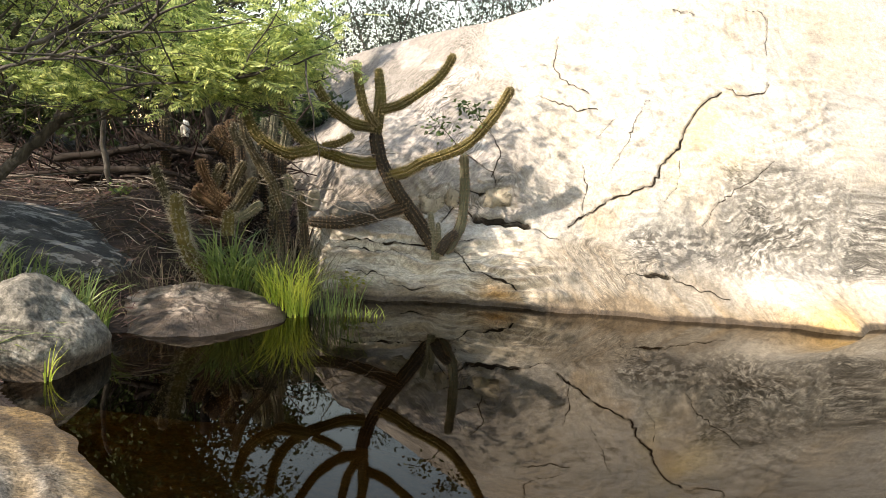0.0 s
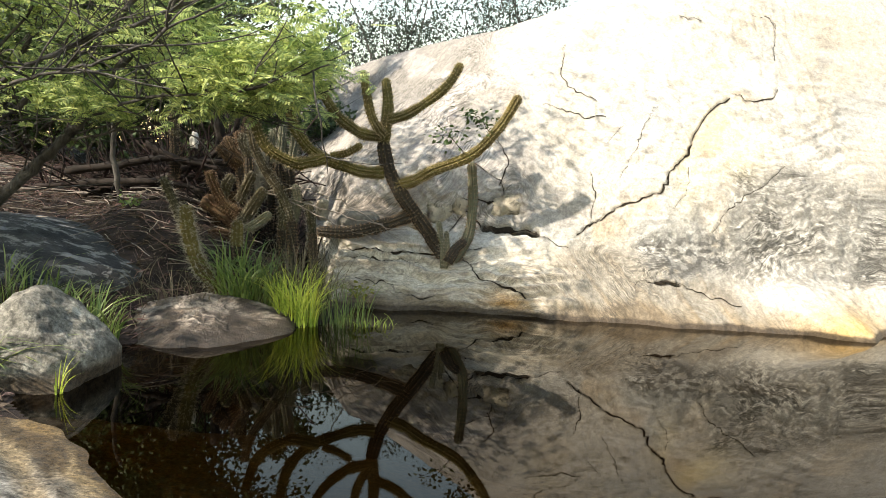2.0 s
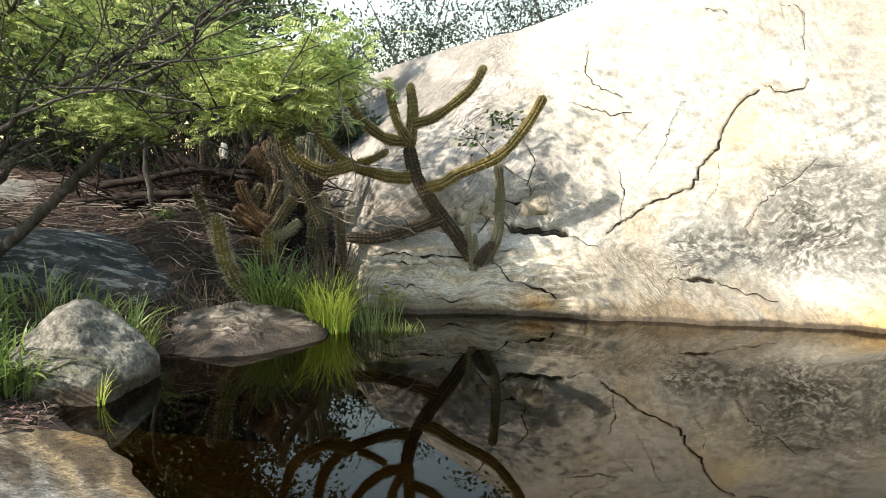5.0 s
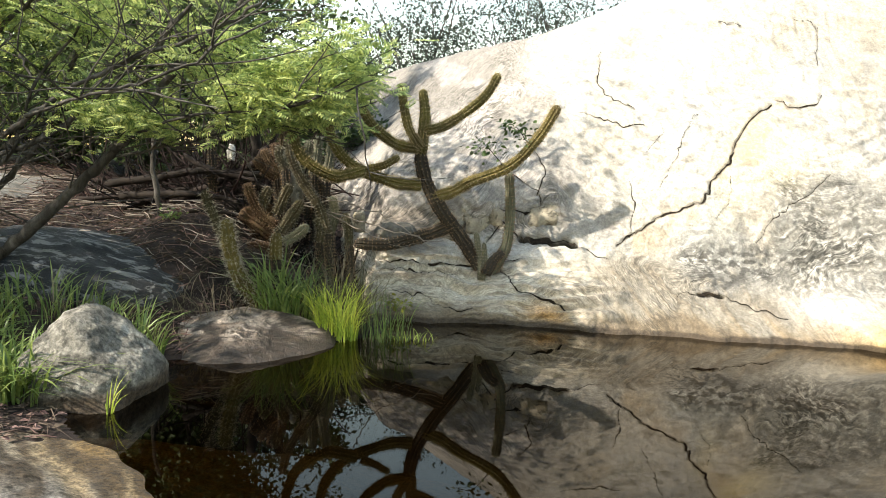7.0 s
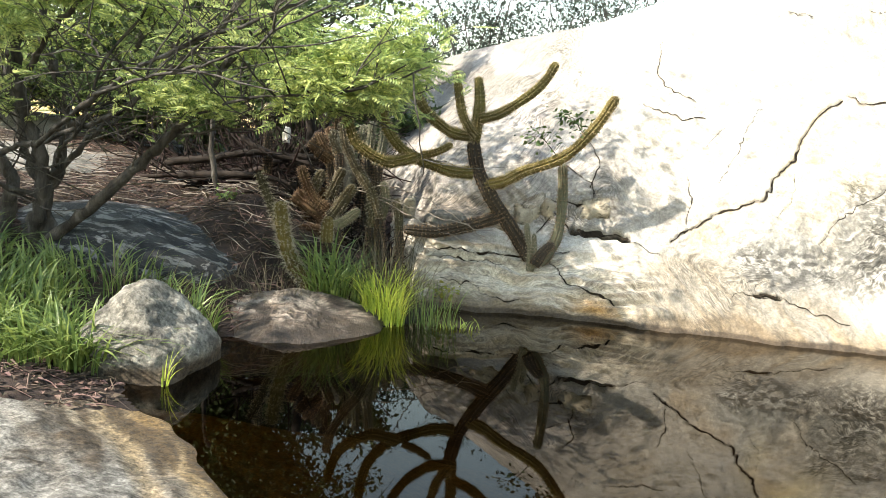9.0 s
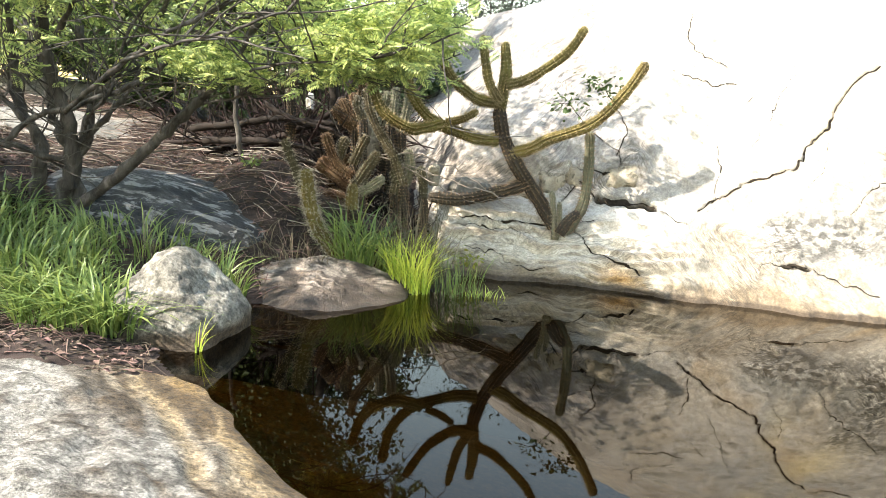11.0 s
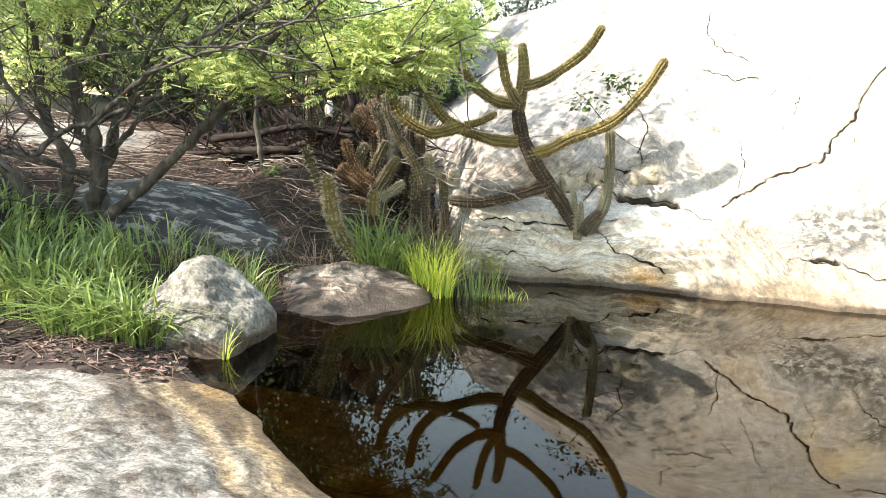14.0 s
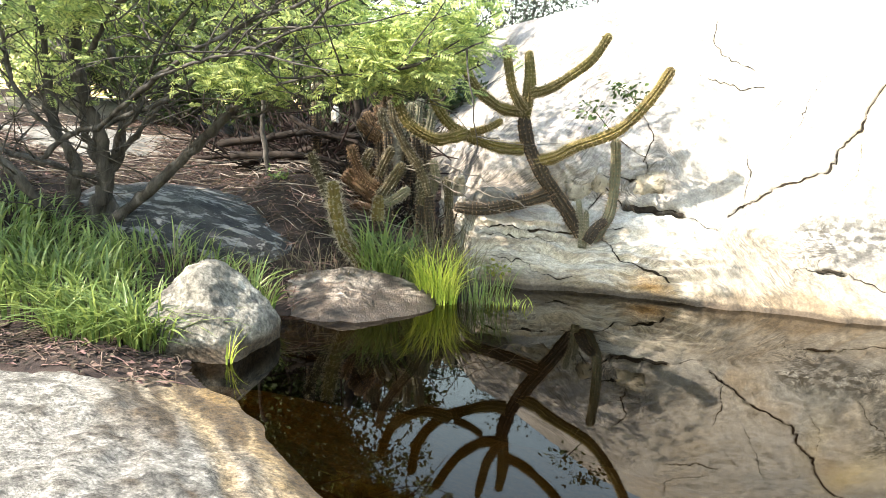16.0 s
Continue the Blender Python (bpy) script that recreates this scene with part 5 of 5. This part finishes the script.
for bx, by, bh in ((-6.6, 10.5, 4.2), (-9.0, 11.0, 4.4), (-7.6, 14.0, 4.6), (-11.5, 13.0, 5.0), (-12.5, 9.5, 4.5), (-9.5, 8.2, 3.0)):
    leafy_tree("sunlit green tree on the slope behind", (bx, by), bh, (bh * 0.45, bh * 0.35), 5500, 0.10, LEAF, 8, 0.09, "back trees")

for bx, by, bh in ((-5.6, 9.4, 2.0), (-7.4, 9.2, 2.3), (-8.8, 9.8, 2.4), (-6.4, 11.0, 2.6), (-10.4, 10.4, 2.6), (-6.9, 8.6, 1.7)):
    leafy_tree("low bright green shrub on the slope", (bx, by), bh, (bh * 0.55, bh * 0.4), 3200, 0.085, LEAF, 8, 0.045, "shrubs", fork=0.08)

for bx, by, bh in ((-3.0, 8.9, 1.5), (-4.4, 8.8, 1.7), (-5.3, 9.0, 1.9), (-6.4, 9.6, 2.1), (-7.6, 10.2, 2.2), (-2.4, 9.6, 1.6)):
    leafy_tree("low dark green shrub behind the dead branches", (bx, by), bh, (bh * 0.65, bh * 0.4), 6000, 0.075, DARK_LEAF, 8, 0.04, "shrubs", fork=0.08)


# ---- litter, dead wood, stray stems ----
def litter():
    n = 5600
    x, y = rng.uniform(-6.5, -0.9, n), rng.uniform(4.4, 9.5, n)
    y[:170] = rng.uniform(2.7, 3.3, 170)
    x[:170] = rng.uniform(-3.6, -1.95, 170)
    ok = shore(x, y) > 0.06
    x, y = x[ok], y[ok]
    n = len(x)
    pieces, z = [], ground_z(x, y)
    for k in range(n):
        l = rng.gamma(1.6, 0.075) + 0.03
        a = rng.uniform(0, 2 * np.pi)
        up = rng.uniform(0, 0.16) * l
        p0 = np.array([x[k] - np.cos(a) * l / 2, y[k] - np.sin(a) * l / 2, 0])
        p2 = np.array([x[k] + np.cos(a) * l / 2, y[k] + np.sin(a) * l / 2, 0])
        for p in (p0, p2):
            p[2] = ground_z(p[0], p[1]) + rng.uniform(0.0, 0.02)
        mid_ = (p0 + p2) / 2 + (rng.uniform(-0.1, 0.1) * l, rng.uniform(-0.1, 0.1) * l, up + 0.005)
        r = rng.uniform(0.0014, 0.0045)
        pieces.append(tube(np.array([p0, mid_, p2]), [r, r, r * 0.5], 4))
    ob = new("twig_litter", mesh_from("twig_litter", *join(pieces), LITTER))
    tagged(ob, "tangle of dry brown twigs covering the slope", "litter", kind="stuff")
    big, z = [], 0.0
    for _ in range(430):
        bx, by = rng.uniform(-6.8, -1.7), rng.uniform(5.3, 8.0)
        l, a, r = rng.uniform(0.12, 0.6), rng.normal(0, 0.8), rng.uniform(0.002, 0.0055)
        q, tilt, lift = [], rng.uniform(-0.12, 0.12), rng.uniform(0.03, 0.08)
        for e in (-0.5, -0.2, 0.1, 0.3, 0.5):
            qx, qy = bx + e * l * np.cos(a) + rng.normal(0, 0.007), by + e * l * np.sin(a) + rng.normal(0, 0.007)
            q.append((qx, qy, float(ground_z(bx, by)) + 0.35 * (float(ground_z(qx, qy)) - float(ground_z(bx, by))) + r + lift + tilt * e * l))
        big.append(tube(spline(q, 8), np.linspace(r, r * 0.5, 8), 5))
    ob = new("twig_litter", mesh_from("twig_litter", *join(big), PALE_TWIG))
    tagged(ob, "bleached grey dead twigs strewn over the slope", "litter", kind="stuff")
    m = 9000
    x, y = rng.uniform(-6, -0.9, m), rng.uniform(4.4, 9, m)
    y[:700] = rng.uniform(2.7, 3.3, 700)
    x[:700] = rng.uniform(-3.6, -1.95, 700)
    ok = shore(x, y) > 0.05
    at = np.stack([x[ok], y[ok], ground_z(x[ok], y[ok]) + 0.008], 1)
    leaf = (np.array([(0, 0, 0), (0.02, 0.012, 0.006), (0.045, 0, 0.0), (0.02, -0.012, 0.006)]), [(0, 1, 2), (0, 2, 3)])
    ob = new("leaf_litter", mesh_from("leaf_litter", *fronds(at, rng.standard_normal((len(at), 3)) * (1, 1, 0.15), leaf, (0.5, 1.3), 0.4), LITTER))
    tagged(ob, "scattered dry brown leaves on the soil", "litter", kind="stuff")


litter()


def thicket(n, xr, yr, tall):
    """A tangle of dead upright and crossing twigs."""
    pieces = []
    for _ in range(n):
        x, y = rng.uniform(*xr), rng.uniform(*yr)
        p = np.array([x, y, float(ground_z(x, y))])
        way = rng.standard_normal(3) * (1, 0.7, 0.55) + (0, 0, 0.55)
        pts = [p]
        for _ in range(4):
            way = way + 0.5 * rng.standard_normal(3)
            p = p + way / np.linalg.norm(way) * tall * rng.uniform(0.12, 0.3)
            p[2] = max(p[2], float(ground_z(p[0], p[1])) + 0.01)
            pts.append(p.copy())
        r = rng.uniform(0.004, 0.016)
        pieces.append(tube(spline(pts, 9), np.linspace(r, r * 0.4, 9), 5))
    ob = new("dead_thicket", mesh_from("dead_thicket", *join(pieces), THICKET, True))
    tagged(ob, "dark red-brown tangle of dead branches behind the cacti", "thicket", kind="stuff")


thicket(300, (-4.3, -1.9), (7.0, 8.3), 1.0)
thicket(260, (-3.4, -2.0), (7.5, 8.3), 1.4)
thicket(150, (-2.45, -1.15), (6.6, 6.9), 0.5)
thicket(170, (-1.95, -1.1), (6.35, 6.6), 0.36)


def stick(name, label, points, r0, r1, material, twig_count=0, category="branch", twig=(0.4, 0.004), sides=7):
    """A dead stem whose side twigs are parts of their own."""
    plant = thing(name, label, category, at=points[0])
    path, body = limb(points, r0, r1, sides, 0.08)
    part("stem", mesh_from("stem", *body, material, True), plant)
    for _, t in twigs_from(path, twig_count, twig[0], twig[1], start=0.1):
        part("twig", mesh_from("twig", *t, material, True), plant)
    return plant


stick("dead_sapling", "thin dead upright sapling in the litter", [(-3.02, 6.3, 0.42), (-3.02, 6.3, 0.84), (-3.07, 6.3, 1.33), (-3.05, 6.3, 1.75)], 0.032, 0.02, BARK, 8)
LOGS = [((-3.9, 7.3), (-2.5, 7.7), 0.045), ((-3.3, 7.9), (-1.9, 7.3), 0.05), ((-4.6, 8.0), (-3.0, 8.4), 0.04), ((-2.95, 6.7), (-1.8, 7.1), 0.04), ((-3.7, 6.9), (-2.9, 7.6), 0.03),
        ((-3.4, 6.75), (-2.3, 6.6), 0.022), ((-4.2, 7.0), (-3.2, 6.9), 0.025), ((-2.7, 6.2), (-2.1, 6.6), 0.02)]
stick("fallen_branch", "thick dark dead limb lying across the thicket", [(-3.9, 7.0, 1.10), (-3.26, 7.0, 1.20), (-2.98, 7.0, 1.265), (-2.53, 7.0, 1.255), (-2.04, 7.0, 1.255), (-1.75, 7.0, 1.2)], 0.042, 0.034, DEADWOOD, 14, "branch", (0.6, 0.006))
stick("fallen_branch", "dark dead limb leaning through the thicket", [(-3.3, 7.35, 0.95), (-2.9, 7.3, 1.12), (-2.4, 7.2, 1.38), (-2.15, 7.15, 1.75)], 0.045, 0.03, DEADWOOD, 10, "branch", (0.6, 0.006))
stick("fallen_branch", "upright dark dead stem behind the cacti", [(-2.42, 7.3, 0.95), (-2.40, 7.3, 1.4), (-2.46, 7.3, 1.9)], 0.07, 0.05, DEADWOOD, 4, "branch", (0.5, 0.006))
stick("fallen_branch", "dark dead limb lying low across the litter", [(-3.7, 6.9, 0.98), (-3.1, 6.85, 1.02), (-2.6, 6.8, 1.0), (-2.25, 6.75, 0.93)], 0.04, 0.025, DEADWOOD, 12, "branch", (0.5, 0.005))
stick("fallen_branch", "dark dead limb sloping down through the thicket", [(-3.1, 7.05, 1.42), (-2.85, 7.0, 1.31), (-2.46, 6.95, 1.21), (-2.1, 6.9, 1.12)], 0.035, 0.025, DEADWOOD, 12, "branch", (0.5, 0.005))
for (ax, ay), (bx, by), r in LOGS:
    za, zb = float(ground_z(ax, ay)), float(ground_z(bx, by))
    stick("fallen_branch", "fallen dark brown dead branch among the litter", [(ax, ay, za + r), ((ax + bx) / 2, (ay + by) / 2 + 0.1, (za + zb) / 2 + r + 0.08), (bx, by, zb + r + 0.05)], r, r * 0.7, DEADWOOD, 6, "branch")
for pts in ([(-1.75, 6.3, 0.98), (-1.3, 6.2, 1.03), (-0.9, 6.15, 0.93), (-0.35, 6.1, 0.66)], [(-1.7, 6.25, 1.0), (-1.2, 6.15, 0.90), (-0.8, 6.1, 0.80), (-0.3, 6.05, 0.70)], [(-1.4, 6.2, 0.92), (-1.0, 6.15, 0.75), (-0.6, 6.1, 0.62), (-0.35, 6.1, 0.58)]):
    stick("bleached_twig", "thin bleached dead twig hanging across the cactus", pts, 0.006, 0.004, PALE_TWIG, 4, "twig", (0.3, 0.0025))


def vine(points, leaves, label):
    plant = thing("vine", label, "vine", at=points[0])
    path, body = limb(points, 0.004, 0.003, 5, 0.0)
    part("vine_stem", mesh_from("vine_stem", *body, DEADWOOD, True), plant)
    shape = (np.array([(0, 0, 0), (0.025, 0.022, 0.006), (0.05, 0.018, 0.0), (0.075, 0, -0.006), (0.05, -0.018, 0.0), (0.025, -0.022, 0.006)]), [(0, 1, 2, 3), (0, 3, 4, 5)])
    at = path[rng.integers(len(path) // 4, len(path), leaves)] + rng.standard_normal((leaves, 3)) * (0.06, 0.03, 0.05)
    part("vine_leaves", mesh_from("vine_leaves", *fronds(at, rng.standard_normal((leaves, 3)) * (1, 0.6, 0.7), shape, (0.35, 0.85), 0.8), VINE_LEAF), plant)


vine([(0.20, 6.02, 1.40), (0.12, 5.98, 1.50), (0.02, 5.97, 1.57), (-0.10, 5.96, 1.55)], 60, "small leafy vine growing on the cactus arm")
vine([(0.42, 6.0, 1.58), (0.38, 5.97, 1.66), (0.30, 5.96, 1.74), (0.22, 5.95, 1.76)], 80, "small leafy vine growing on the cactus arm")


def herb(label, at, n, spread, leaf, material):
    """A low herb: leaves on a few short stalks."""
    plant = thing("herb", label, "herb", at=at)
    base = np.array(at)
    ends = base + rng.standard_normal((n, 3)) * spread * np.array((1, 0.7, 0.4)) + (0, 0, spread * 0.9)
    stalks = [tube(spline([base, (base + e) / 2 + (0, 0, 0.02), e], 6), np.linspace(0.003, 0.0015, 6), 4) for e in ends[::3]]
    part("stalk", mesh_from("stalk", *join(stalks), material), plant)
    shape = (np.array([(0, 0, 0), (0.4, 0.3, 0.06), (0.75, 0.22, 0.0), (1, 0, -0.08), (0.75, -0.22, 0.0), (0.4, -0.3, 0.06)]) * leaf, [(0, 1, 2, 3), (0, 3, 4, 5)])
    part("foliage", mesh_from("foliage", *fronds(ends, rng.standard_normal((n, 3)) * (1, 1, 0.5), shape, (0.6, 1.3), 0.6), material), plant)


herb("yellow-leaved herb above the reeds", (-0.70, 5.75, 0.12), 34, 0.07, 0.05, YELLOW_LEAF)
herb("small yellow-green herb at the foot of the dead sapling", (-2.80, 6.05, float(ground_z(-2.80, 6.05))), 34, 0.06, 0.045, GRASS)
herb("small green herb beside the leaning cactus", (-1.75, 5.6, float(ground_z(-1.75, 5.6))), 30, 0.08, 0.06, GRASS)
